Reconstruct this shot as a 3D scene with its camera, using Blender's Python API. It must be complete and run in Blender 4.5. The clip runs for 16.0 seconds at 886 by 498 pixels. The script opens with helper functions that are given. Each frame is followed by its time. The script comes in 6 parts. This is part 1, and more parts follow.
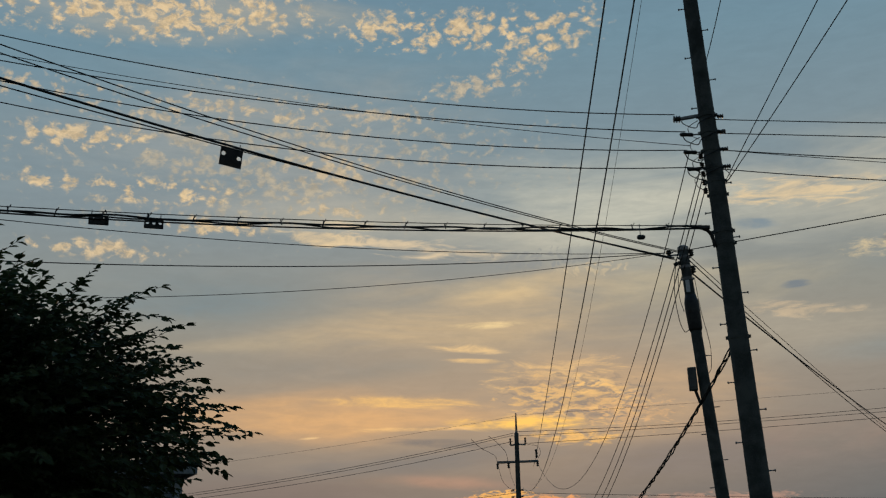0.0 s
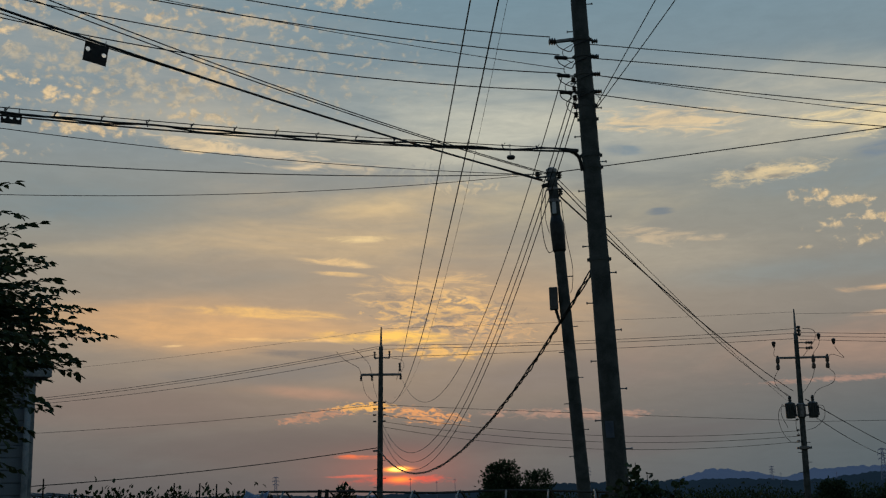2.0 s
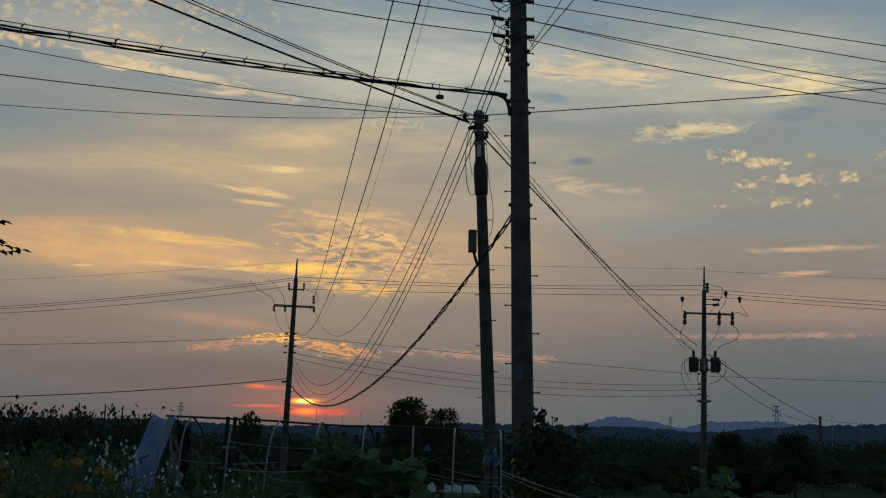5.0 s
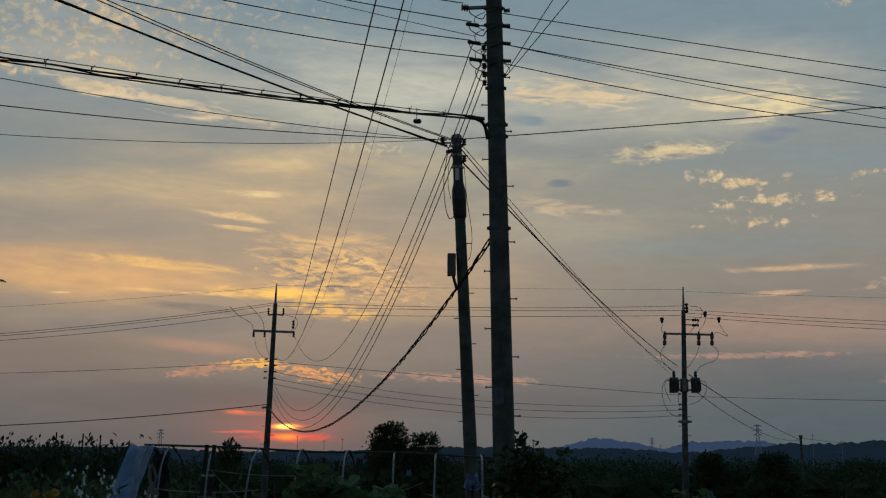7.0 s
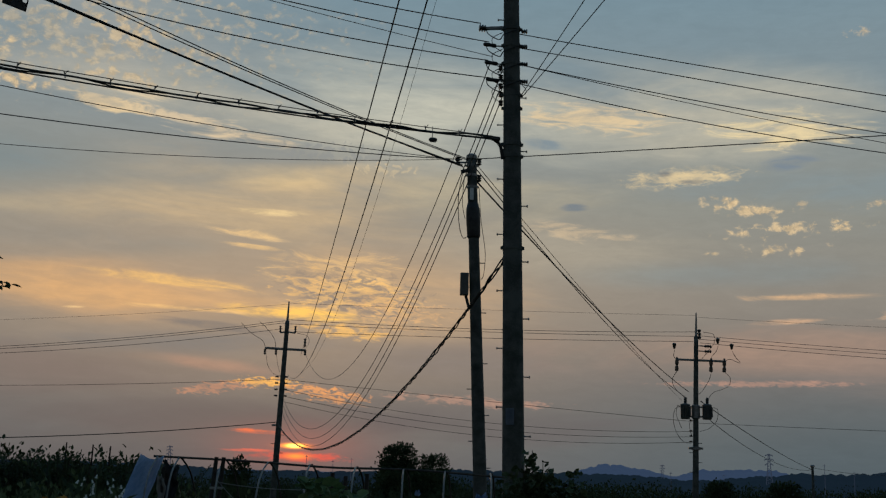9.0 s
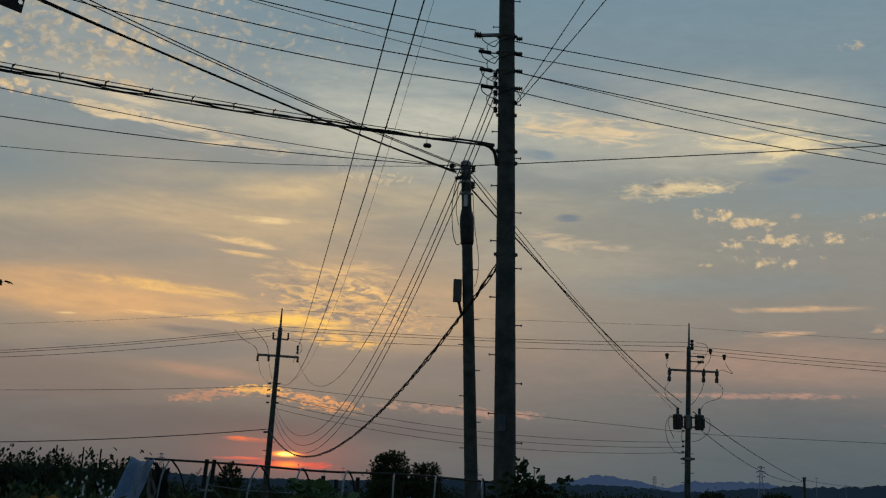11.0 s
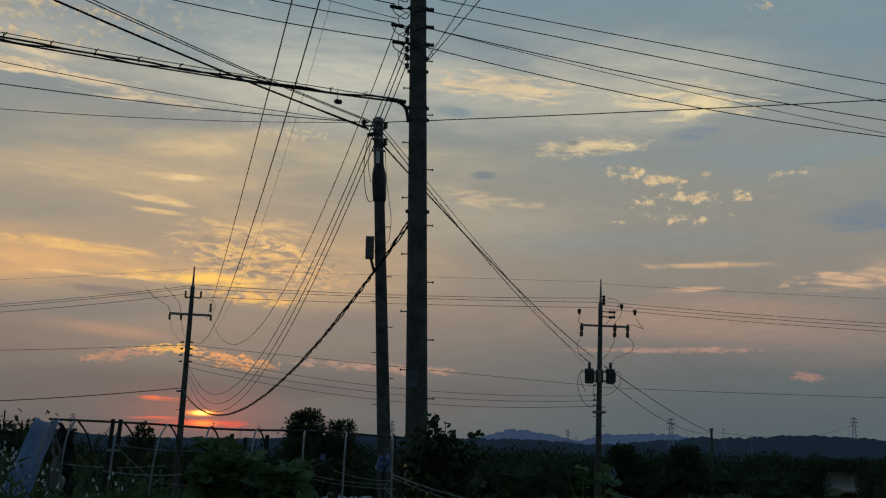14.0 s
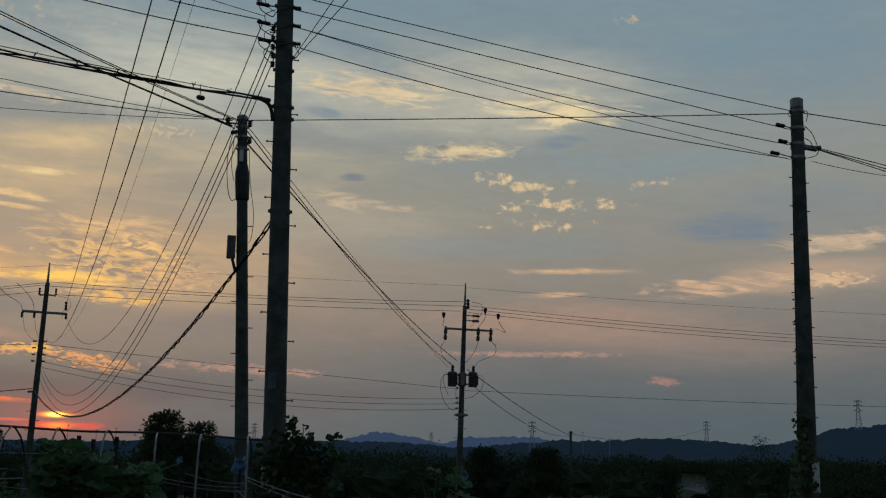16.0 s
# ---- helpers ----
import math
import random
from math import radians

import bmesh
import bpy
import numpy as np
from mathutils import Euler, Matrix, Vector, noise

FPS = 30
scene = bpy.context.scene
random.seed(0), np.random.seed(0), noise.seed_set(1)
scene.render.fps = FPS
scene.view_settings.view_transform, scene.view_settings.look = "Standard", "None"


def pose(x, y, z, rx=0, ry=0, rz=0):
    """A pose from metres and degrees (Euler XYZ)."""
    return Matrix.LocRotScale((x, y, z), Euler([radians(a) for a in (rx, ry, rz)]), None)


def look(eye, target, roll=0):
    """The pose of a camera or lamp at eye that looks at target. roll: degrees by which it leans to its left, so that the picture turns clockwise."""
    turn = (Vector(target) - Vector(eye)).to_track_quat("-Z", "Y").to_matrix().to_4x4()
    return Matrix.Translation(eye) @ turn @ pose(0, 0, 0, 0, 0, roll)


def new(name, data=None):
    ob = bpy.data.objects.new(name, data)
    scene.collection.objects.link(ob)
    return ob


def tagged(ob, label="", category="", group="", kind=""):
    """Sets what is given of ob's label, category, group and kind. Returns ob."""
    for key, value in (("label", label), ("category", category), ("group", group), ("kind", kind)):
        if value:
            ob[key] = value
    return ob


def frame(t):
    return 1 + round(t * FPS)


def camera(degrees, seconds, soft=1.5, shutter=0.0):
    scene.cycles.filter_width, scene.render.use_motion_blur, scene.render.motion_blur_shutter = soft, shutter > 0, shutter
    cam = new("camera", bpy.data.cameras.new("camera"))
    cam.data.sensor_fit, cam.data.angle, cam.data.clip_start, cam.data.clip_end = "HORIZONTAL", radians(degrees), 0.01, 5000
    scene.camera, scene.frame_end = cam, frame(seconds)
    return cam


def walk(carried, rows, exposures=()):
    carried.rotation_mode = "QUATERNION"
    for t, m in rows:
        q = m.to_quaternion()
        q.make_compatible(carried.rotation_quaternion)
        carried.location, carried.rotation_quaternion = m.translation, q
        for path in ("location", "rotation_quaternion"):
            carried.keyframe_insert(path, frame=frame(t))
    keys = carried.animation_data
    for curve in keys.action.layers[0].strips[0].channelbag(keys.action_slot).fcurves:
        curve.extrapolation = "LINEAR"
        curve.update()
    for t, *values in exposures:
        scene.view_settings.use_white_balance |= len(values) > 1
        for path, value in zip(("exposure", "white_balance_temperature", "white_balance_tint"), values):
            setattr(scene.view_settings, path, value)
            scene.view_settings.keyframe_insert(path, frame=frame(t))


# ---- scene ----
EYE = Vector((0.0, 0.0, 1.6))
SUN_AZ, SUN_EL = -6.66, 1.78


def bearing(az, el):
    """Unit way for an azimuth (degrees, clockwise from +y) and an elevation."""
    a, e = radians(az), radians(el)
    return Vector((math.sin(a) * math.cos(e), math.cos(a) * math.cos(e), math.sin(e)))


cam = camera(42.53, 16.0, soft=1.25)
# seconds, azimuth, elevation, roll, sideways and upward sway in metres
TURNS = [
    (0, -10.56, 17.19, -2.68, -0.052, 0.029),
    (0.5, -7.58, 14.33, -2.17, -0.020, 0.039),
    (1, -5.30, 12.37, -2.62, -0.007, -0.007),
    (1.5, -4.22, 12.62, -2.40, 0.000, -0.006),
    (2, -4.07, 12.66, -1.84, -0.012, 0.008),
    (2.5, -3.54, 12.44, -1.33, -0.010, 0.000),
    (3, -2.87, 12.47, -1.13, -0.027, 0.006),
    (3.5, -2.34, 11.99, -1.14, -0.022, 0.008),
    (4, -3.05, 10.74, -0.55, -0.027, 0.004),
    (4.5, -2.83, 9.33, 0.93, -0.052, 0.008),
    (5, 0.07, 9.53, 1.07, -0.043, 0.003),
    (5.2, 0.68, 10.41, 0.77, -0.052, 0.002),
    (7.3, 1.07, 10.70, 0.26, -0.018, 0.018),
    (7.5, 0.89, 10.61, 0.36, -0.011, 0.002),
    (8, 0.32, 10.75, 0.82, -0.018, 0.000),
    (8.5, 0.03, 11.20, 1.10, -0.028, 0.009),
    (8.7, 0.15, 11.68, 1.26, -0.033, -0.007),
    (10.8, 0.71, 12.04, 2.22, -0.003, -0.084),
    (11, 0.69, 12.27, 2.01, -0.020, -0.087),
    (11.5, -0.20, 10.91, 2.18, -0.025, -0.081),
    (12, -2.61, 10.26, 1.64, -0.024, -0.063),
    (12.5, -6.32, 11.16, 0.86, -0.069, -0.058),
    (13, -4.90, 10.69, 1.08, -0.044, -0.085),
    (13.5, 0.84, 9.89, 1.04, 0.012, -0.094),
    (14, 5.05, 10.23, 1.05, 0.047, -0.088),
    (14.5, 9.06, 10.37, 1.20, 0.085, -0.078),
    (15, 12.92, 10.27, 1.27, 0.111, -0.075),
    (15.5, 14.72, 10.37, 1.35, 0.134, -0.079),
    (16, 11.81, 10.48, 1.00, 0.121, -0.091),
]
walk(cam, [(t, look(EYE + Vector((dx, 0, dz)), EYE + Vector((dx, 0, dz)) + bearing(az, el), roll))
           for t, az, el, roll, dx, dz in TURNS])

# ---- sky and sun ----


def lin(r, g, b):
    """Linear colour from display values 0 to 255."""
    return tuple((c / 255 / 12.92) if c / 255 <= 0.04045 else ((c / 255 + 0.055) / 1.055) ** 2.4 for c in (r, g, b))


class Nodes:
    """A few short forms for building node trees."""

    def __init__(self, tree):
        self.tree = tree

    def put(self, value, socket):
        if isinstance(value, bpy.types.NodeSocket):
            self.tree.links.new(value, socket)
        elif socket.type == "RGBA":
            socket.default_value = (*value, 1) if len(value) == 3 else value
        else:
            socket.default_value = value

    def math(self, op, a, b=0.0, c=0.0, clamp=False):
        n = self.tree.nodes.new("ShaderNodeMath")
        n.operation, n.use_clamp = op, clamp
        for i, v in enumerate((a, b, c)):
            self.put(v, n.inputs[i])
        return n.outputs[0]

    def add(self, a, b):
        return self.math("ADD", a, b)

    def mul(self, a, b):
        return self.math("MULTIPLY", a, b)

    def smooth(self, x, lo, hi, a=0.0, b=1.0):
        n = self.tree.nodes.new("ShaderNodeMapRange")
        n.interpolation_type = "SMOOTHSTEP"
        for i, v in enumerate((x, lo, hi, a, b)):
            self.put(v, n.inputs[i])
        return n.outputs[0]

    def bell(self, x, centre, width):
        """1 at the centre, falling to 0.37 at one width from it."""
        d = self.math("DIVIDE", self.add(x, -centre), width)
        return self.math("POWER", math.e, self.mul(self.mul(d, d), -1.0))

    def mix(self, fac, a, b, how="MIX"):
        n = self.tree.nodes.new("ShaderNodeMix")
        n.data_type, n.blend_type = "RGBA", how
        self.put(fac, n.inputs[0])
        self.put(a, n.inputs[6])
        self.put(b, n.inputs[7])
        return n.outputs[2]

    def noise(self, vector, scale, detail=4.0, rough=0.55, warp=0.0):
        n = self.tree.nodes.new("ShaderNodeTexNoise")
        self.put(vector, n.inputs["Vector"])
        n.inputs["Scale"].default_value, n.inputs["Detail"].default_value = scale, detail
        n.inputs["Roughness"].default_value, n.inputs["Distortion"].default_value = rough, warp
        return n.outputs[0]

    def ramp(self, x, stops):
        n = self.tree.nodes.new("ShaderNodeValToRGB")
        self.put(x, n.inputs[0])
        e = n.color_ramp.elements
        while len(e) < len(stops):
            e.new(0.5)
        for el, (p, col) in zip(e, stops):
            el.position, el.color = p, (*col, 1)
        return n.outputs[0]

    def cells(self, x, y, scale, soft):
        """Rounded cells: 1 at a cell's heart, falling towards its rim."""
        n = self.tree.nodes.new("ShaderNodeTexVoronoi")
        n.voronoi_dimensions, n.feature = "2D", "SMOOTH_F1"
        self.put(self.vec(x, y, 0.0), n.inputs["Vector"])
        n.inputs["Scale"].default_value, n.inputs["Smoothness"].default_value = scale, soft
        return self.math("SUBTRACT", 1.0, n.outputs["Distance"])

    def vec(self, x, y, z):
        n = self.tree.nodes.new("ShaderNodeCombineXYZ")
        for i, v in enumerate((x, y, z)):
            self.put(v, n.inputs[i])
        return n.outputs[0]


world = bpy.data.worlds.new("dusk_sky")
world.use_nodes = True
scene.world = world
world.node_tree.nodes.clear()
N = Nodes(world.node_tree)
way = world.node_tree.nodes.new("ShaderNodeTexCoord").outputs["Generated"]
sep = world.node_tree.nodes.new("ShaderNodeSeparateXYZ")
world.node_tree.links.new(way, sep.inputs[0])
sx, sy, sz = sep.outputs
az = N.mul(N.math("ARCTAN2", sx, sy), 180 / math.pi)
el = N.mul(N.math("ARCSINE", sz), 180 / math.pi)

# clear air behind the clouds, from horizon to zenith
air = N.ramp(N.math("DIVIDE", el, 45.0, clamp=True), [
    (0.00, lin(92, 96, 100)), (0.05, lin(102, 105, 105)), (0.12, lin(118, 114, 110)), (0.20, lin(138, 132, 123)),
    (0.31, lin(139, 141, 134)), (0.42, lin(128, 141, 146)), (0.60, lin(111, 139, 153)), (1.0, lin(70, 108, 140))])
cool = N.mul(N.smooth(az, 0.0, 20.0), N.bell(el, 0.5, 4.5))
air = N.mix(N.mul(cool, 0.85), air, lin(82, 95, 101))
dusk_rim = N.mul(N.smooth(az, 4.0, -6.0), N.bell(el, 0.0, 2.5))
air = N.mix(N.mul(dusk_rim, 0.5), air, lin(92, 84, 86))
gold = N.mul(N.bell(az, -9.0, 15.0), N.bell(el, 9.5, 5.5))
sky = N.mix(N.mul(gold, 0.34), air, lin(214, 174, 130))

# grain of the clouds: broad wisps, fine fibres, flakes, rounded cloudlets
wisp = N.noise(N.vec(N.mul(az, 0.16), N.mul(el, 0.75), 3.0), 0.55, 6.0, 0.55, 0.7)
fibre = N.noise(N.vec(N.mul(az, 0.42), N.mul(N.add(el, N.mul(az, 0.05)), 2.3), 7.0), 0.8, 8.0, 0.62, 0.9)
grainy = N.noise(N.vec(N.mul(az, 1.5), N.mul(N.add(el, N.mul(az, 0.05)), 4.2), 41.0), 0.8, 6.0, 0.62, 0.7)
flake = N.noise(N.vec(N.mul(az, 2.3), N.mul(N.add(el, N.mul(az, 0.08)), 6.5), 12.0), 0.8, 6.0, 0.62, 0.9)
fine = N.noise(N.vec(N.mul(az, 0.8), N.mul(el, 2.2), 31.0), 0.9, 7.0, 0.66, 0.8)
drift = N.noise(N.vec(az, N.mul(el, 1.3), 52.0), 0.55, 5.0, 0.6)
curl = N.noise(N.vec(az, N.mul(el, 1.3), 77.0), 0.55, 5.0, 0.6)
rough = N.noise(N.vec(az, N.mul(el, 1.5), 19.0), 1.9, 7.0, 0.68, 0.5)
clumps = N.noise(N.vec(N.mul(az, 0.5), N.mul(el, 1.0), 15.0), 0.6, 3.0, 0.5, 0.3)
cell_x, cell_y = N.add(az, N.mul(drift, 2.6)), N.add(N.mul(el, 1.4), N.mul(curl, 2.6))
cloudlets = N.add(N.add(N.mul(N.cells(cell_x, cell_y, 1.3, 0.4), 0.55), N.mul(rough, 0.68)), N.mul(N.add(clumps, -0.5), 0.5))
cloudlets = N.add(N.mul(N.add(cloudlets, -0.70), 1.25), 0.5)
ripple = N.add(N.mul(N.cells(N.mul(cell_x, 2.0), N.mul(cell_y, 1.2), 1.3, 0.3), 0.6), N.mul(rough, 0.3))
mottle = N.smooth(N.add(N.mul(fine, 0.5), N.mul(fibre, 0.5)), 0.32, 0.66, 0.4, 1.25)
veil = N.smooth(N.add(N.mul(fine, 0.35), N.mul(fibre, 0.65)), 0.3, 0.7, 0.82, 1.1)


def cloud(under, a0, e0, wa, we, colour, amount, grain, tilt=0.0, rag=1.4, lo=0.35, hi=0.95):
    """Lay a cloud round (azimuth, elevation) over the sky so far; the grain frays its body and rim."""
    da = N.math("DIVIDE", N.add(az, -a0), wa)
    de = N.math("DIVIDE", N.add(N.add(el, -e0), N.mul(N.add(az, -a0), -tilt)), we)
    body = N.math("POWER", math.e, N.mul(N.add(N.mul(da, da), N.mul(de, de)), -1.0))
    dens = N.add(body, N.mul(N.add(grain, -0.5), N.mul(rag * 2, N.math("POWER", body, 0.5))))
    broad = grain is wisp
    cover = N.smooth(dens, lo - (0.12 if broad else 0.0), hi + (0.3 if broad else 0.05))
    tint = lin(*colour)
    if grain is cloudlets:
        # shaded hollows between the lit tops
        tint = N.mix(N.smooth(rough, 0.36, 0.64), lin(*(v * 0.76 + 14 for v in colour)), tint)
    return N.mix(N.math("MULTIPLY", cover, N.mul(amount, veil if broad or grain is cloudlets else mottle), clamp=True), under, tint)


CREAM, PALE, GOLD, AMBER, ROSE, GREY = (222, 196, 154), (208, 197, 170), (222, 180, 134), (250, 196, 112), (196, 150, 128), (124, 126, 128)
# broad soft layers
sky = cloud(sky, -9.3, 13.8, 12.0, 3.0, (210, 180, 136), 0.6, wisp, 0.03)
sky = cloud(sky, -18.0, 9.0, 12.0, 1.7, (226, 174, 116), 0.9, wisp, 0.0, 0.7)
sky = cloud(sky, -3.0, 9.6, 8.0, 2.6, (212, 172, 126), 0.5, wisp)
sky = cloud(sky, -15.5, 11.4, 9.0, 0.9, (140, 136, 128), 0.7, wisp, 0.03)
sky = cloud(sky, -21.0, 12.6, 5.0, 0.5, (186, 168, 138), 0.6, wisp, 0.04)
sky = cloud(sky, -23.0, 14.8, 10.0, 1.8, (120, 134, 138), 0.85, wisp, 0.0, 0.7)
sky = cloud(sky, -13.0, 6.6, 9.0, 0.8, (122, 120, 118), 0.75, wisp, 0.04)
sky = cloud(sky, -20.0, 5.0, 14.0, 1.6, (127, 112, 104), 0.8, wisp, 0.0, 0.7)
sky = cloud(sky, -13.0, 3.0, 16.0, 1.6, (107, 97, 94), 0.85, wisp, 0.0, 0.7)
sky = cloud(sky, -11.4, 5.6, 4.0, 0.42, (190, 146, 120), 0.6, wisp, -0.07)
sky = cloud(sky, 1.5, 6.2, 7.0, 0.9, (132, 122, 116), 0.6, wisp)
sky = cloud(sky, 2.0, 3.2, 9.0, 1.4, (102, 97, 97), 0.7, wisp)
sky = cloud(sky, 17.0, 6.7, 13.0, 1.5, (172, 140, 120), 0.65, wisp, 0.0, 0.8)
sky = cloud(sky, 25.0, 5.6, 10.0, 1.7, (146, 128, 118), 0.55, wisp, 0.0, 0.7)
sky = cloud(sky, 7.0, 12.0, 9.0, 2.0, (176, 166, 146), 0.45, wisp)
sky = cloud(sky, 15.0, 10.6, 9.0, 0.9, (126, 138, 140), 0.55, wisp, 0.0, 0.8)
sky = cloud(sky, 20.0, 14.6, 10.0, 1.1, (124, 142, 150), 0.5, wisp)
sky = cloud(sky, 30.0, 12.4, 7.0, 1.8, (116, 130, 140), 0.65, wisp, 0.0, 0.8)
sky = cloud(sky, 30.0, 20.0, 8.0, 3.0, (104, 136, 154), 0.4, wisp)
sky = cloud(sky, 12.0, 18.2, 13.0, 2.6, PALE, 0.6, wisp, -0.03, 0.9)
sky = cloud(sky, 29.0, 9.0, 6.0, 1.1, (196, 164, 136), 0.6, wisp, 0.05)
sky = cloud(sky, -1.0, 18.5, 11.0, 3.4, (194, 192, 175), 0.8, wisp, -0.05, 0.8)
sky = cloud(sky, 2.0, 14.5, 8.0, 1.6, (192, 178, 146), 0.5, wisp)
sky = cloud(sky, -7.5, 15.1, 5.5, 0.9, (230, 198, 144), 0.75, wisp, 0.03, 0.7)
# cream wedge of mackerel cloud with a clean lower edge
sky = cloud(sky, -13.0, 18.6, 10.0, 1.5, (188, 180, 160), 0.7, wisp, -0.10, 0.9)
sky = cloud(sky, -17.0, 17.9, 3.2, 0.5, CREAM, 0.8, fibre, -0.12, 1.6, 0.5, 1.0)
sky = cloud(sky, -11.5, 17.2, 5.0, 0.6, (214, 192, 158), 0.75, fibre, -0.12, 1.6, 0.5, 1.0)
sky = cloud(sky, -15.0, 18.5, 2.4, 0.28, (222, 200, 162), 0.75, fibre, -0.10, 1.0)
sky = cloud(sky, -5.2, 16.4, 4.2, 0.7, (140, 142, 140), 0.65, ripple, -0.02, 1.6, 0.7, 1.05)
sky = cloud(sky, -2.8, 15.7, 2.4, 0.45, (206, 186, 150), 0.6, ripple, 0.0, 1.6, 0.7, 1.05)
# fibres lit from below
sky = cloud(sky, -8.5, 13.25, 2.4, 0.20, (234, 204, 150), 0.85, fibre, 0.0, 0.8)
sky = cloud(sky, -9.6, 12.1, 2.2, 0.30, (226, 190, 138), 0.8, fibre, -0.08, 1.0)
sky = cloud(sky, -9.2, 11.5, 1.6, 0.16, (230, 190, 132), 0.7, fibre, -0.06, 0.9)
sky = cloud(sky, -4.5, 10.4, 5.0, 1.3, (230, 188, 130), 0.65, fibre, -0.04, 1.9, 0.5, 1.0)
sky = cloud(sky, -3.6, 9.4, 4.4, 1.5, (126, 120, 116), 0.62, grainy, -0.1, -2.0, 0.5, 1.0)
sky = cloud(sky, -4.4, 9.3, 4.6, 1.4, (240, 190, 120), 0.75, grainy, -0.10, 2.2, 0.6, 1.05)
sky = cloud(sky, -2.0, 8.6, 3.4, 1.2, (226, 178, 124), 0.6, flake, -0.12, 2.2, 0.6, 1.05)
sky = cloud(sky, -13.2, 9.6, 5.0, 0.35, (240, 190, 116), 0.7, fibre, -0.06, 0.9)
sky = cloud(sky, -6.6, 8.3, 4.2, 0.42, (255, 200, 104), 0.95, fibre, -0.04, 1.0)
sky = cloud(sky, -12.5, 8.25, 3.6, 0.14, (238, 190, 126), 0.85, fibre, -0.02, 0.9)
sky = cloud(sky, -17.6, 8.0, 0.7, 0.08, (236, 196, 140), 0.8, fibre, 0.05, 0.6)
sky = cloud(sky, -10.8, 7.5, 3.6, 0.3, (120, 114, 110), 0.6, fibre, -0.08, 1.0)
sky = cloud(sky, -4.4, 7.5, 3.0, 0.5, (246, 190, 108), 0.75, grainy, -0.06, 1.6, 0.5, 1.0)
sky = cloud(sky, -8.2, 4.85, 2.2, 0.34, (250, 184, 96), 0.95, flake, 0.02, 1.9, 0.5, 0.95)
sky = cloud(sky, -5.2, 4.35, 2.6, 0.5, (234, 160, 100), 0.85, flake, -0.12, 2.0, 0.5, 0.95)
sky = cloud(sky, -10.6, 4.5, 2.4, 0.4, (206, 144, 110), 0.6, flake, 0.12, 1.9, 0.5, 0.95)
sky = cloud(sky, 2.0, 4.2, 5.0, 0.3, ROSE, 0.55, flake, -0.04, 1.8)
sky = cloud(sky, 7.9, 18.4, 5.0, 0.9, CREAM, 0.7, fibre, -0.08, 1.8, 0.45, 1.0)
sky = cloud(sky, 18.0, 17.5, 4.4, 1.1, (224, 204, 160), 0.8, fibre, -0.02, 1.6, 0.45, 1.0)
sky = cloud(sky, 12.6, 15.35, 3.6, 0.55, (216, 194, 152), 0.85, grainy, 0.04, 1.3)
sky = cloud(sky, 7.5, 12.7, 3.4, 0.5, (206, 182, 148), 0.55, fibre, -0.12, 1.8)
sky = cloud(sky, 18.4, 9.4, 3.6, 0.24, (216, 176, 134), 0.85, fibre, 0.0, 0.7)
sky = cloud(sky, 17.7, 8.25, 2.2, 0.18, (210, 170, 136), 0.75, fibre, 0.03, 0.9)
sky = cloud(sky, 25.2, 8.6, 4.2, 0.6, (214, 174, 138), 0.75, fibre, 0.10, 1.6, 0.45, 1.0)
sky = cloud(sky, 30.8, 8.8, 2.4, 0.5, (222, 186, 144), 0.8, flake, -0.04, 1.8, 0.45, 1.0)
sky = cloud(sky, 31.6, 10.6, 3.6, 0.6, (212, 182, 148), 0.65, fibre, 0.04, 1.6)
sky = cloud(sky, 16.0, 5.25, 5.0, 0.2, (190, 146, 126), 0.6, flake, 0.0, 1.4)
sky = cloud(sky, 22.9, 3.95, 1.0, 0.26, (190, 138, 120), 0.6, flake, -0.15, 1.6)
# small shaded scraps
sky = cloud(sky, 7.1, 13.95, 0.9, 0.26, (118, 126, 132), 0.85, fibre, 0.0, 0.7)
sky = cloud(sky, 11.7, 15.55, 0.5, 0.18, (122, 122, 120), 0.85, fibre, 0.0, 0.7)
sky = cloud(sky, 13.1, 15.15, 0.9, 0.14, (124, 124, 122), 0.8, fibre, 0.0, 1.0)
sky = cloud(sky, 17.8, 15.85, 1.7, 0.42, (120, 132, 142), 0.85, fibre, 0.06, 0.8)
sky = cloud(sky, 5.5, 17.1, 1.4, 0.36, (124, 138, 146), 0.75, fibre, -0.1, 0.8)
sky = cloud(sky, 26.5, 11.4, 4.2, 1.0, (110, 124, 138), 0.85, fibre, -0.03, 0.5)
# heaps: scattered small ones low in the west, a field of cloudlets higher up
HEAP = (226, 198, 154)
for a0, e0, wa, we, amount, tilt in ((15.5, 13.8, 2.0, 0.46, 0.95, -0.14), (17.3, 12.65, 2.6, 0.42, 0.85, 0.04), (16.3, 11.7, 1.1, 0.34, 0.9, 0.05),
                                     (18.7, 11.7, 1.0, 0.30, 0.85, 0.1), (20.1, 12.7, 1.3, 0.42, 0.9, -0.1), (13.85, 11.6, 0.4, 0.12, 0.8, 0.0),
                                     (22.0, 12.55, 1.4, 0.26, 0.75, -0.08), (18.3, 13.8, 0.5, 0.2, 0.6, 0.0), (21.9, 13.7, 1.9, 0.20, 0.65, 0.08), (21.3, 21.8, 0.6, 0.26, 0.6, 0.0)):
    sky = cloud(sky, a0, e0, wa, we, HEAP, amount, cloudlets, tilt, 1.5, 0.35, 1.15)
sky = cloud(sky, -20.0, 22.5, 14.0, 4.5, (158, 158, 152), 0.62, wisp, 0.0, 0.9)
sky = cloud(sky, -24.0, 28.6, 12.0, 1.6, (176, 168, 150), 0.7, wisp, 0.02, 0.8)
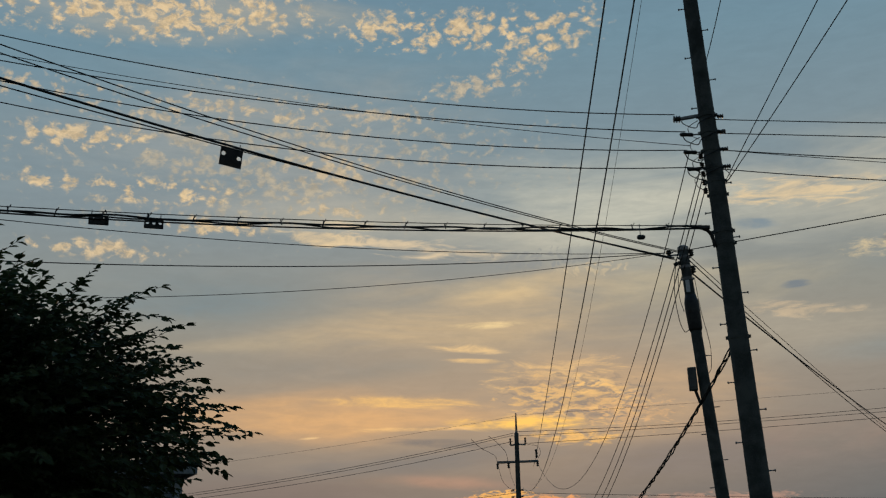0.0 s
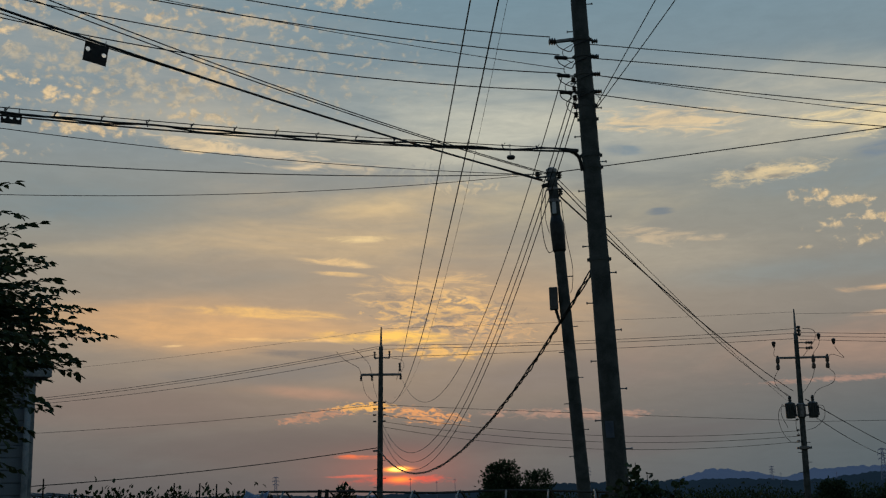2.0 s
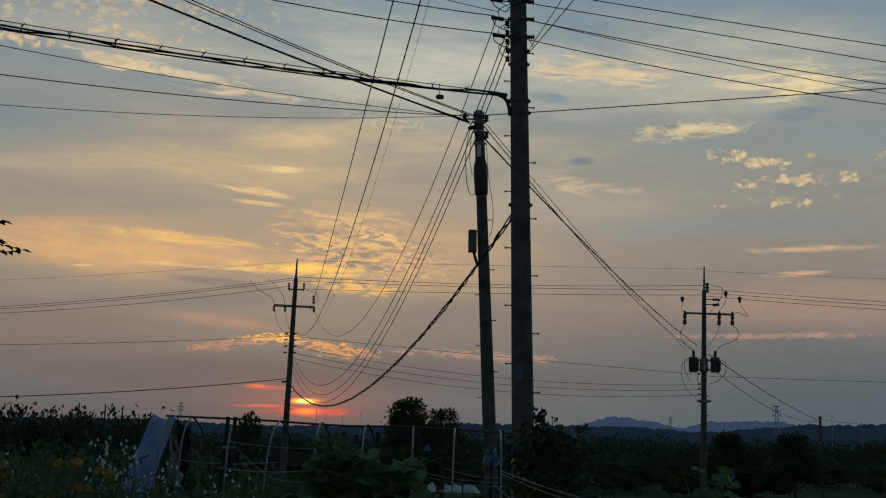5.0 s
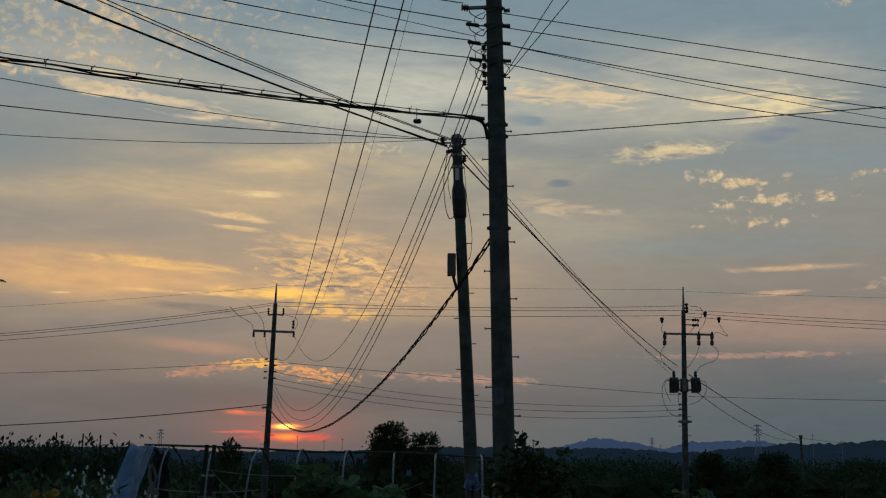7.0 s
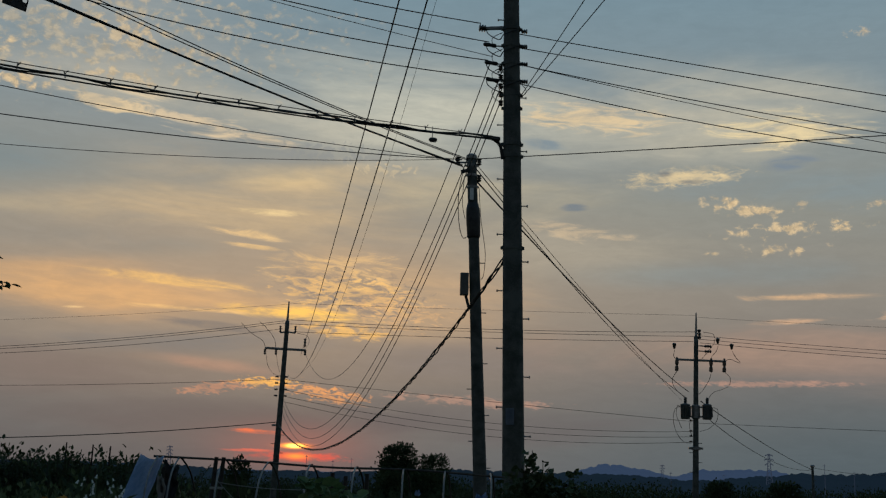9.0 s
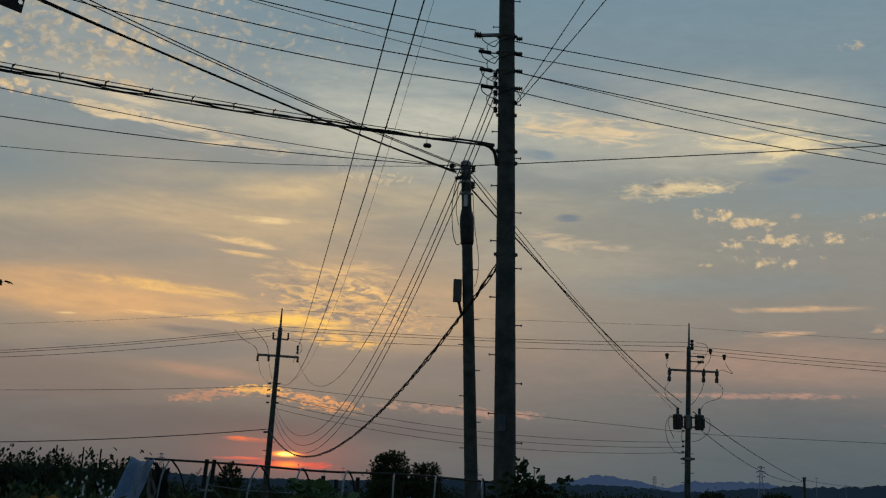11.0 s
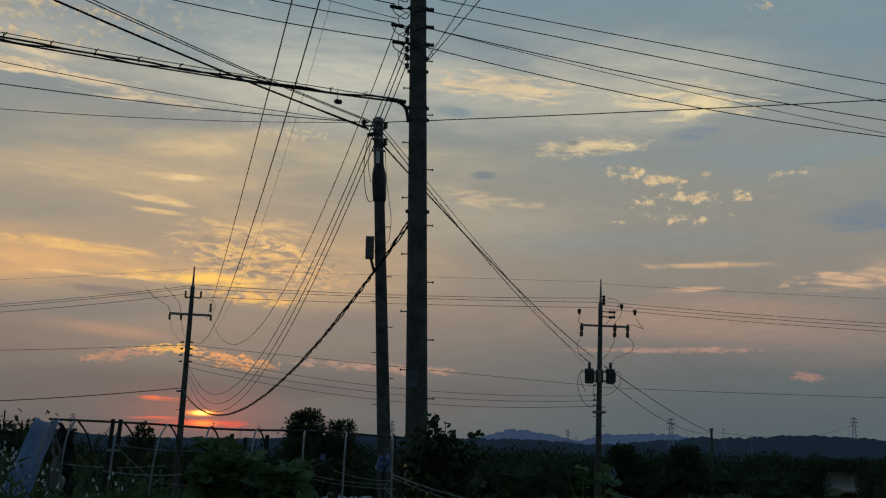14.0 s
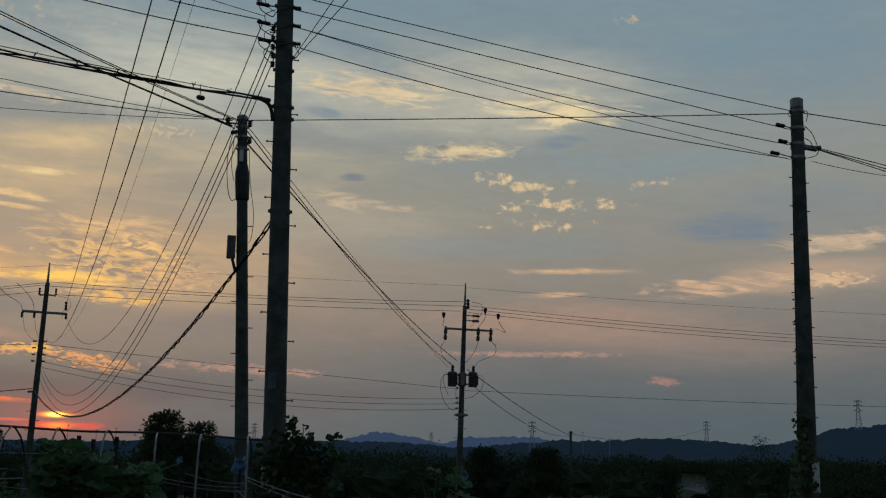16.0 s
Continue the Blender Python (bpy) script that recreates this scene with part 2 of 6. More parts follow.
sky = cloud(sky, -19.0, 21.5, 15.0, 4.2, (200, 182, 150), 0.6, cloudlets, 0.0, 1.3, 0.5, 1.4)
for a0, e0, wa, we, amount, tilt in ((-26.0, 28.6, 10.0, 1.3, 0.95, 0.03), (-9.0, 27.9, 4.0, 1.1, 0.95, 0.02), (-4.3, 27.4, 3.0, 1.5, 0.85, 0.25), (-13.6, 28.2, 2.4, 0.9, 0.85, 0.1),
                                     (-8.4, 25.2, 2.6, 0.7, 0.55, 0.02), (-29.5, 22.5, 3.4, 0.7, 0.85, -0.02), (-30.5, 20.4, 2.4, 0.45, 0.85, 0.0), (-25.4, 20.1, 3.6, 0.6, 0.95, -0.02),
                                     (-22.5, 18.4, 3.2, 0.5, 0.85, -0.04), (-28.5, 17.2, 4.0, 0.45, 0.8, -0.02)):
    sky = cloud(sky, a0, e0, wa, we, HEAP, amount, cloudlets, tilt, 1.4, 0.32, 1.1)
for a0, e0, wa, we, amount, tilt in ((-24.0, 24.2, 8.0, 0.9, 0.6, -0.02), (-16.0, 21.3, 4.0, 1.0, 0.55, -0.1), (-16.3, 19.2, 3.2, 0.5, 0.65, -0.08), (-15.0, 24.0, 5.0, 0.8, 0.4, -0.05), (-32.0, 24.6, 4.0, 0.8, 0.7, 0.0)):
    sky = cloud(sky, a0, e0, wa, we, (212, 188, 150), amount, cloudlets, tilt, 1.5, 0.45, 1.3)
tone = N.smooth(N.add(N.mul(fibre, 0.5), N.mul(fine, 0.5)), 0.3, 0.7, 0.96, 1.04)
sky = N.mix(1.0, sky, N.vec(tone, tone, tone), "MULTIPLY")
# the sun, red and yellow between bars of cloud
halo = N.mul(N.bell(az, SUN_AZ, 3.4), N.bell(el, SUN_EL, 1.0))
sky = N.mix(N.mul(halo, 0.3), sky, lin(212, 108, 86))
sky = cloud(sky, -8.4, 2.42, 1.9, 0.15, (248, 120, 76), 0.95, fibre, -0.03, 0.8)
sky = cloud(sky, -6.4, 1.25, 3.0, 0.28, (228, 92, 76), 0.85, grainy, 0.0, 1.2)
sky = cloud(sky, -8.8, 1.5, 1.6, 0.10, (238, 110, 86), 0.7, fibre, 0.0, 0.8)
disc = N.mul(N.bell(az, SUN_AZ, 0.60), N.bell(el, SUN_EL, 0.10))
sky = N.mix(N.math("MULTIPLY", disc, 1.5, clamp=True), sky, (1.8, 0.42, 0.06))
core = N.mul(N.bell(az, SUN_AZ, 0.34), N.bell(el, SUN_EL, 0.085))
sky = N.mix(N.math("MULTIPLY", core, 1.6, clamp=True), sky, (3.0, 1.6, 0.3))
low = N.mul(N.bell(az, SUN_AZ + 0.1, 0.55), N.bell(el, SUN_EL - 0.5, 0.13))
sky = N.mix(N.math("MULTIPLY", low, 1.0, clamp=True), sky, (1.4, 0.36, 0.07))
# the sky is dim away from the sunset and overhead
away = N.math("MULTIPLY", N.smooth(N.math("ABSOLUTE", N.add(az, 3.0)), 45.0, 100.0, 1.0, 0.68), N.smooth(el, 36.0, 62.0, 1.0, 0.9))
sky = N.mix(1.0, sky, N.vec(away, away, away), "MULTIPLY")
clear = world.node_tree.nodes.new("ShaderNodeTexSky")
clear.sky_type, clear.sun_disc = "NISHITA", False
clear.sun_elevation, clear.sun_rotation = radians(SUN_EL), radians(SUN_AZ)
faint = world.node_tree.nodes.new("ShaderNodeBackground")
world.node_tree.links.new(clear.outputs[0], faint.inputs[0])
faint.inputs[1].default_value = 0.0005
clouds = world.node_tree.nodes.new("ShaderNodeBackground")
world.node_tree.links.new(sky, clouds.inputs[0])
clouds.inputs[1].default_value = 1.05
both = world.node_tree.nodes.new("ShaderNodeAddShader")
world.node_tree.links.new(faint.outputs[0], both.inputs[0])
world.node_tree.links.new(clouds.outputs[0], both.inputs[1])
out = world.node_tree.nodes.new("ShaderNodeOutputWorld")
world.node_tree.links.new(both.outputs[0], out.inputs[0])

sun = new("sun", bpy.data.lights.new("sun", "SUN"))
sun.data.energy, sun.data.angle, sun.data.color = 0.12, radians(2.0), (1.0, 0.55, 0.3)
sun.matrix_world = look(bearing(SUN_AZ, SUN_EL) * 400, (0, 0, 0))

# ---- materials ----


def surface(name, dark, light, scale=6.0, rough=0.8, metal=0.0, bump=0.3, fine=60.0, vary=0.0, glow=None):
    """Weathered surface: two colours mixed by coarse stains and fine grain, with relief."""
    m = bpy.data.materials.new(name)
    m.use_nodes = True
    n = Nodes(m.node_tree)
    shader = m.node_tree.nodes["Principled BSDF"]
    at = m.node_tree.nodes.new("ShaderNodeTexCoord").outputs["Object"]
    coarse, grain = n.noise(at, scale, 5.0, 0.6, 0.4), n.noise(at, fine, 3.0, 0.6)
    fac = n.smooth(n.add(n.mul(coarse, 0.7), n.mul(grain, 0.3)), 0.36, 0.64)
    col = n.mix(fac, dark, light)
    if vary:
        info = m.node_tree.nodes.new("ShaderNodeNewGeometry").outputs["Random Per Island"]
        k = n.add(n.mul(info, vary), 1.0 - vary / 2)
        col = n.mix(1.0, col, n.vec(k, k, k), "MULTIPLY")
    n.put(col, shader.inputs["Base Color"])
    shader.inputs["Roughness"].default_value, shader.inputs["Metallic"].default_value = rough, metal
    if bump:
        b = m.node_tree.nodes.new("ShaderNodeBump")
        b.inputs["Strength"].default_value, b.inputs["Distance"].default_value = bump, 0.01
        n.put(n.add(coarse, grain), b.inputs["Height"])
        n.put(b.outputs[0], shader.inputs["Normal"])
    if glow:
        n.put(glow, shader.inputs["Emission Color"])
        shader.inputs["Emission Strength"].default_value = 1.0
    return m


def leaf_material(name, dark, light, thin=0.25, shine=0.3):
    """Leaves: each one its own tone, a little light shining through."""
    m = bpy.data.materials.new(name)
    m.use_nodes = True
    n = Nodes(m.node_tree)
    shader = m.node_tree.nodes["Principled BSDF"]
    one = m.node_tree.nodes.new("ShaderNodeNewGeometry").outputs["Random Per Island"]
    at = m.node_tree.nodes.new("ShaderNodeTexCoord").outputs["Object"]
    col = n.mix(n.math("MULTIPLY", n.add(one, n.noise(at, 1.5, 2.0)), 0.66, clamp=True), dark, light)
    n.put(col, shader.inputs["Base Color"])
    shader.inputs["Roughness"].default_value = 0.6
    shader.inputs["Specular IOR Level"].default_value = shine
    see = m.node_tree.nodes.new("ShaderNodeBsdfTranslucent")
    n.put(col, see.inputs[0])
    both_ways = m.node_tree.nodes.new("ShaderNodeMixShader")
    both_ways.inputs[0].default_value = thin
    m.node_tree.links.new(shader.outputs[0], both_ways.inputs[1])
    m.node_tree.links.new(see.outputs[0], both_ways.inputs[2])
    m.node_tree.links.new(both_ways.outputs[0], m.node_tree.nodes["Material Output"].inputs[0])
    return m


CONCRETE = surface("concrete", (0.035, 0.040, 0.038), (0.095, 0.103, 0.096), 3.0, 0.9, bump=0.5)
STEEL = surface("galvanised_steel", (0.12, 0.125, 0.13), (0.26, 0.265, 0.27), 8.0, 0.5, 0.7)
RUBBER = surface("black_cable", (0.012, 0.012, 0.013), (0.03, 0.03, 0.032), 12.0, 0.6, bump=0.1)
ALUMINIUM = surface("bare_wire", (0.05, 0.05, 0.05), (0.10, 0.10, 0.10), 12.0, 0.5, 0.3, bump=0.0)
PORCELAIN = surface("porcelain", (0.03, 0.025, 0.02), (0.07, 0.06, 0.05), 12.0, 0.25, bump=0.0)
GREY_PAINT = surface("grey_paint", (0.055, 0.06, 0.063), (0.10, 0.107, 0.11), 5.0, 0.5, bump=0.1)
WHITE_PAINT = surface("white_siding", (0.45, 0.47, 0.48), (0.68, 0.70, 0.71), 2.0, 0.6, bump=0.15)
PLATE = surface("sign_plate", (0.03, 0.03, 0.032), (0.05, 0.05, 0.05), 15.0, 0.5, bump=0.1)
SOIL = surface("field_ground", (0.028, 0.042, 0.020), (0.055, 0.072, 0.034), 0.25, 0.95, bump=0.8, fine=5.0)
BARK = surface("bark", (0.03, 0.025, 0.02), (0.08, 0.065, 0.05), 8.0, 0.95, bump=0.8)
LEAF = leaf_material("leaf_green", (0.02, 0.035, 0.012), (0.06, 0.085, 0.03))
FAR_LEAF = leaf_material("far_leaf", (0.028, 0.046, 0.024), (0.058, 0.082, 0.042), 0.1, 0.03)
SOIL.node_tree.nodes["Principled BSDF"].inputs["Specular IOR Level"].default_value = 0.03

# ---- mesh helpers ----


def part(name, bm, material, parent=None, label="", smooth=False):
    """Link a bmesh as one mesh object, under a thing or a part when one is given."""
    me = bpy.data.meshes.new(name)
    if smooth:
        for f in bm.faces:
            f.smooth = True
    bm.to_mesh(me)
    bm.free()
    me.materials.append(material)
    ob = new(name, me)
    if parent:
        ob.parent = parent
    return tagged(ob, label)


def thing(name, at, label, category, group="", kind=""):
    """An Empty at the base of a thing; its parts go under it."""
    ob = new(name)
    ob.empty_display_size = 0.2
    ob.location = at
    return tagged(ob, label, category, group, kind)


def rod(bm, a, b, r0, r1=None, seg=12, caps=True):
    """A round bar from a to b, tapering from r0 to r1."""
    a, b = Vector(a), Vector(b)
    r1 = r0 if r1 is None else r1
    d = b - a
    turn = d.to_track_quat("Z", "Y").to_matrix()
    rings = []
    for p, r in ((a, r0), (b, r1)):
        rings.append([bm.verts.new(p + turn @ Vector((r * math.cos(2 * math.pi * i / seg), r * math.sin(2 * math.pi * i / seg), 0))) for i in range(seg)])
    for i in range(seg):
        bm.faces.new((rings[0][i], rings[0][(i + 1) % seg], rings[1][(i + 1) % seg], rings[1][i]))
    if caps:
        bm.faces.new(rings[0][::-1])
        bm.faces.new(rings[1])
    return bm


def lathe(bm, a, axis, profile, seg=14):
    """Rings along an axis from a: profile rows of (distance, radius)."""
    a, axis = Vector(a), Vector(axis).normalized()
    turn = axis.to_track_quat("Z", "Y").to_matrix()
    rings = [[bm.verts.new(a + axis * h + turn @ Vector((r * math.cos(2 * math.pi * i / seg), r * math.sin(2 * math.pi * i / seg), 0))) for i in range(seg)] for h, r in profile]
    for lo, hi in zip(rings, rings[1:]):
        for i in range(seg):
            bm.faces.new((lo[i], lo[(i + 1) % seg], hi[(i + 1) % seg], hi[i]))
    bm.faces.new(rings[0][::-1])
    bm.faces.new(rings[-1])
    return bm


def sweep(bm, points, r, seg=6):
    """A round tube along a line of points."""
    points = [Vector(p) for p in points]
    rings = []
    for i, p in enumerate(points):
        d = points[min(i + 1, len(points) - 1)] - points[max(i - 1, 0)]
        turn = d.to_track_quat("Z", "Y").to_matrix()
        rr = r[i] if isinstance(r, (list, tuple)) else r
        rings.append([bm.verts.new(p + turn @ Vector((rr * math.cos(2 * math.pi * k / seg), rr * math.sin(2 * math.pi * k / seg), 0))) for k in range(seg)])
    for lo, hi in zip(rings, rings[1:]):
        for k in range(seg):
            bm.faces.new((lo[k], lo[(k + 1) % seg], hi[(k + 1) % seg], hi[k]))
    bm.faces.new(rings[0][::-1])
    bm.faces.new(rings[-1])
    return bm


def block(bm, centre, size, turn=0.0, bevel=0.0, tilt=None):
    """A box, turned about z by degrees, with bevelled edges when asked."""
    made = bmesh.ops.create_cube(bm, size=1.0)["verts"]
    m = Matrix.Translation(centre) @ (tilt or Matrix.Rotation(radians(turn), 4, "Z")) @ Matrix.Diagonal((*size, 1))
    bmesh.ops.transform(bm, matrix=m, verts=made)
    if bevel:
        edges = list({e for v in made for e in v.link_edges})
        bmesh.ops.bevel(bm, geom=edges, offset=bevel, segments=2, affect="EDGES", profile=0.5)
    return bm


def fresh():
    return bmesh.new()


# ---- ground ----


def land(x, y):
    """Height of the ground."""
    r = math.hypot(x, y)
    for (r0, z0), (r1, z1) in zip(LAND, LAND[1:]):
        if r <= r1:
            u = (r - r0) / (r1 - r0)
            return z0 + (z1 - z0) * u * u * (3 - 2 * u) + 0.05 * noise.noise((x * 0.4, y * 0.4, 0)) * min(1, r / 8)
    return LAND[-1][1]


LAND = [(0, 0.0), (4, 0.0), (14, -0.5), (30, -0.9), (60, -1.6), (110, -2.8), (320, -5.5), (5000, -5.5)]
bm = fresh()
rings = []
radii = [0.5 * 1.13 ** i for i in range(76)]
for r in radii:
    rings.append([bm.verts.new((r * math.sin(2 * math.pi * k / 120), r * math.cos(2 * math.pi * k / 120), land(r * math.sin(2 * math.pi * k / 120), r * math.cos(2 * math.pi * k / 120)))) for k in range(120)])
for lo, hi in zip(rings, rings[1:]):
    for k in range(120):
        bm.faces.new((lo[k], hi[k], hi[(k + 1) % 120], lo[(k + 1) % 120]))
bm.faces.new(rings[0])
ground = tagged(part("ground", bm, SOIL, smooth=True), "dark vegetable plots and fields falling away at dusk", "ground", kind="structure")
bmesh_normals = bmesh.new()
bmesh_normals.from_mesh(ground.data)
bmesh.ops.recalc_face_normals(bmesh_normals, faces=bmesh_normals.faces)
bmesh_normals.to_mesh(ground.data)
bmesh_normals.free()

# ---- poles ----


def on(foot, tip, z):
    """Point on a leaning pole's axis at height z."""
    foot, tip = Vector(foot), Vector(tip)
    return foot + (tip - foot) * ((z - foot.z) / (tip.z - foot.z))


def pole_shaft(owner, foot, tip, r0, r1, material=CONCRETE):
    bm = fresh()
    foot, tip = Vector(foot), Vector(tip)
    rows = 24
    axis = (tip - foot)
    lathe(bm, foot - owner.location, axis, [(axis.length * i / rows, r0 + (r1 - r0) * i / rows) for i in range(rows + 1)], 28)
    return part("shaft", bm, material, owner, smooth=True)


def band(owner, p, r, h=0.07):
    bm = fresh()
    lathe(bm, p - owner.location - Vector((0, 0, h / 2)), (0, 0, 1), [(0, r - 0.004), (0.004, r + 0.002), (h - 0.004, r + 0.002), (h, r - 0.004)], 24)
    for s in (-1, 1):
        block(bm, p - owner.location + Vector((s * (r + 0.012), 0, 0)), (0.035, 0.03, h * 0.7), bevel=0.004)
    return part("band", bm, CONCRETE if r > 0.13 else STEEL, owner)


A_FOOT, A_TIP = (1.25, 16.95, -0.9), (1.00, 16.97, 13.2)
B_FOOT, B_TIP = (0.98, 19.98, -1.2), (0.585, 19.99, 7.46)
L_FOOT, L_TIP = (-7.36, 54.5, -1.8), (-7.06, 54.55, 9.2)
R_FOOT, R_TIP = (12.46, 54.6, -1.8), (12.68, 54.54, 9.0)
Q_FOOT, Q_TIP = (9.93, 17.4, -1.1), (10.0, 17.37, 7.74)
S_FOOT, S_TIP = (34.63, 104.4, -3.2), (34.63, 104.4, 4.36)
pole_a = thing("utility_pole", A_FOOT, "tall round grey concrete utility pole with climbing bolts, among garden plants", "utility pole", "utility poles")
pole_shaft(pole_a, A_FOOT, A_TIP, 0.18, 0.10)
pole_b = thing("telephone_pole", B_FOOT, "shorter dark concrete telephone pole with a metal box", "telephone pole", "utility poles")
pole_shaft(pole_b, B_FOOT, B_TIP, 0.135, 0.085)
pole_l = thing("utility_pole", L_FOOT, "distant leaning utility pole with a crossarm before the setting sun", "utility pole", "utility poles")
pole_shaft(pole_l, L_FOOT, L_TIP, 0.17, 0.10)
pole_r = thing("utility_pole", R_FOOT, "distant utility pole with crossarm and two grey transformers", "utility pole", "utility poles")
pole_shaft(pole_r, R_FOOT, R_TIP, 0.17, 0.10)
pole_q = thing("utility_pole", Q_FOOT, "dark concrete utility pole with creeper climbing its foot", "utility pole", "utility poles")
pole_shaft(pole_q, Q_FOOT, Q_TIP, 0.175, 0.105)
pole_s = thing("utility_pole", S_FOOT, "small far utility pole beside the fields", "utility pole", "utility poles")
pole_shaft(pole_s, S_FOOT, S_TIP, 0.15, 0.11)

# ---- wires ----
WIRE_LABELS = {
    "low_voltage_line": "dark insulated low-voltage line strung between concrete poles",
    "high_voltage_line": "thin bare high-voltage line strung between far poles",
    "overhead_conductor": "thin overhead conductor running down to a far crossarm",
    "ground_wire": "very thin shield wire over the far poles",
    "thin_line": "very thin dark service line against the sky",
    "drop_wire": "thin black telephone drop wire against the sky",
    "service_wire": "thin black service wire running steeply to a pole",
    "telephone_cable": "thick black telephone cable sagging between poles",
    "messenger_wire": "thin steel messenger wire above a lashed cable",
    "trunk_cable": "thick black trunk cable lashed under its messenger wire",
    "aerial_cable": "twisted black aerial cable sagging deep to a far pole"}


def wire(kind, a, b, sag, r, reach=1.0):
    """A line hung from a to b, sagging in the middle, going on past b when reach is over 1."""
    a, b = Vector(a), Vector(b)
    steps = 48
    pts = []
    for i in range(steps + 1):
        u = reach * i / steps
        pts.append(a + (b - a) * u - Vector((0, 0, 4 * sag * u * (1 - u))))
    bm = fresh()
    if kind == "aerial_cable":
        # three loosely twisted strands
        for k in range(3):
            row = []
            for i in range(steps * 8 + 1):
                j, f = divmod(i / 8, 1)
                p = pts[int(j)].lerp(pts[min(int(j) + 1, steps)], f)
                w = i * 0.42 + k * 2.1 + 1.6 * noise.noise((i * 0.11, k, 0))
                amp = r * (0.75 + 0.7 * noise.noise((i * 0.07, k * 5.0, 3.0)))
                row.append(p - a + Vector((amp * math.cos(w), 0, amp * math.sin(w))))
            sweep(bm, row, r * 0.42, 5)
    elif kind == "trunk_cable":
        for k in range(2):
            row = []
            for i in range(steps * 3 + 1):
                j, f = divmod(i / 3, 1)
                p = pts[int(j)].lerp(pts[min(int(j) + 1, steps)], f)
                amp = 0.045 * noise.noise((i * 0.13, k * 7.0, 0))
                row.append(p - a + Vector((0, 0.02 * k, amp - 0.012 * k)))
            sweep(bm, row, r * (0.62 if k else 0.8), 6)
    else:
        sweep(bm, [p - a for p in pts], r * 0.88, 6)
    ob = part(kind, bm, ALUMINIUM if kind in ("high_voltage_line", "overhead_conductor", "ground_wire") else RUBBER, smooth=True)
    ob.location = a
    tagged(ob, WIRE_LABELS[kind], "wire", "overhead wires")
    if kind == "trunk_cable":
        for i in range(2, steps, 2):
            p = pts[i] - a
            bm = fresh()
            s = random.uniform(-0.02, 0.02)
            rod(bm, p + Vector((s, -0.03, -0.035)), p + Vector((-s, 0.0, 0.06)), 0.008, seg=6)
            rod(bm, p + Vector((0, -0.01, 0.02)), p + Vector((0.035, 0.0, 0.075)), 0.006, seg=6)
            part("cable_tie", bm, RUBBER, ob)
    return ob


wire("low_voltage_line", (0.58, 16.69, 8.67), (-8.88, 13.31, 9.72), 0.30, 0.0092, 1.5)
wire("low_voltage_line", (0.72, 16.78, 8.40), (-8.86, 13.32, 9.32), 0.22, 0.0092, 1.5)
wire("thin_line", (0.78, 16.78, 8.16), (-8.47, 14.74, 9.82), 0.12, 0.006, 1.6)
wire("low_voltage_line", (0.71, 16.79, 8.10), (-8.84, 13.33, 9.00), 0.30, 0.0092, 1.5)
wire("low_voltage_line", (0.73, 16.78, 7.81), (-8.82, 13.35, 8.67), 0.32, 0.0092, 1.5)
wire("telephone_cable", (0.41, 19.85, 7.27), (-7.19, 10.83, 7.65), 0.12, 0.018, 1.4)
wire("drop_wire", (0.51, 19.89, 7.40), (-7.21, 10.82, 8.08), 0.18, 0.009, 1.4)
wire("drop_wire", (0.50, 19.89, 7.38), (-7.32, 10.99, 8.07), 0.16, 0.009, 1.4)
wire("drop_wire", (0.45, 19.89, 7.24), (-7.24, 10.92, 7.60), 0.06, 0.009, 1.4)
wire("trunk_cable", (0.79, 16.63, 6.79), (-7.91, 12.15, 6.55), 0.10, 0.017, 1.4)
wire("messenger_wire", (0.79, 16.63, 6.82), (-7.91, 12.15, 6.60), 0.08, 0.007, 1.4)
wire("drop_wire", (0.79, 16.63, 6.77), (-7.91, 12.15, 6.51), 0.12, 0.012, 1.4)
wire("drop_wire", (0.41, 20.00, 7.41), (-8.72, 13.41, 6.92), 0.18, 0.007, 1.4)
wire("drop_wire", (0.41, 20.00, 7.42), (-8.57, 14.68, 6.64), 0.14, 0.0092, 1.6)
wire("thin_line", (0.41, 20.00, 7.43), (-7.54, 16.35, 6.45), 0.14, 0.006, 2.2)
wire("overhead_conductor", (-6.35, 54.63, 7.55), (-0.51, 11.99, 6.96), 0.24, 0.01, 1.5)
wire("overhead_conductor", (-6.91, 54.56, 6.61), (-0.19, 12.00, 6.98), 1.56, 0.01, 1.5)
wire("thin_line", (-6.54, 54.61, 6.73), (0.24, 15.00, 9.80), 1.90, 0.004, 1.5)
wire("service_wire", (1.24, 16.96, 7.59), (2.16, 12.31, 8.03), 0.00, 0.008, 1.8)
wire("service_wire", (1.25, 16.95, 7.56), (2.47, 12.25, 7.95), 0.02, 0.008, 1.8)
wire("service_wire", (1.18, 16.96, 9.65), (1.38, 15.44, 9.87), 0.02, 0.008, 2)
wire("low_voltage_line", (0.74, 16.98, 8.10), (-6.09, 54.66, 7.57), 2.72, 0.009)
wire("low_voltage_line", (0.88, 16.98, 7.82), (-7.07, 54.54, 5.50), 3.12, 0.01)
wire("low_voltage_line", (0.91, 16.98, 7.70), (-7.05, 54.55, 5.16), 3.20, 0.01)
wire("low_voltage_line", (0.95, 16.97, 7.57), (-7.05, 54.55, 4.78), 3.18, 0.01)
wire("aerial_cable", (1.10, 16.96, 5.10), (-7.26, 54.52, 4.30), 2.02, 0.03)
wire("telephone_cable", (0.63, 19.99, 7.07), (12.32, 54.63, 6.31), 0.26, 0.018)
wire("drop_wire", (0.66, 19.99, 7.26), (12.22, 54.65, 6.03), 0.42, 0.012)
wire("thin_line", (0.66, 19.99, 7.35), (11.98, 54.70, 5.90), 0.14, 0.008)
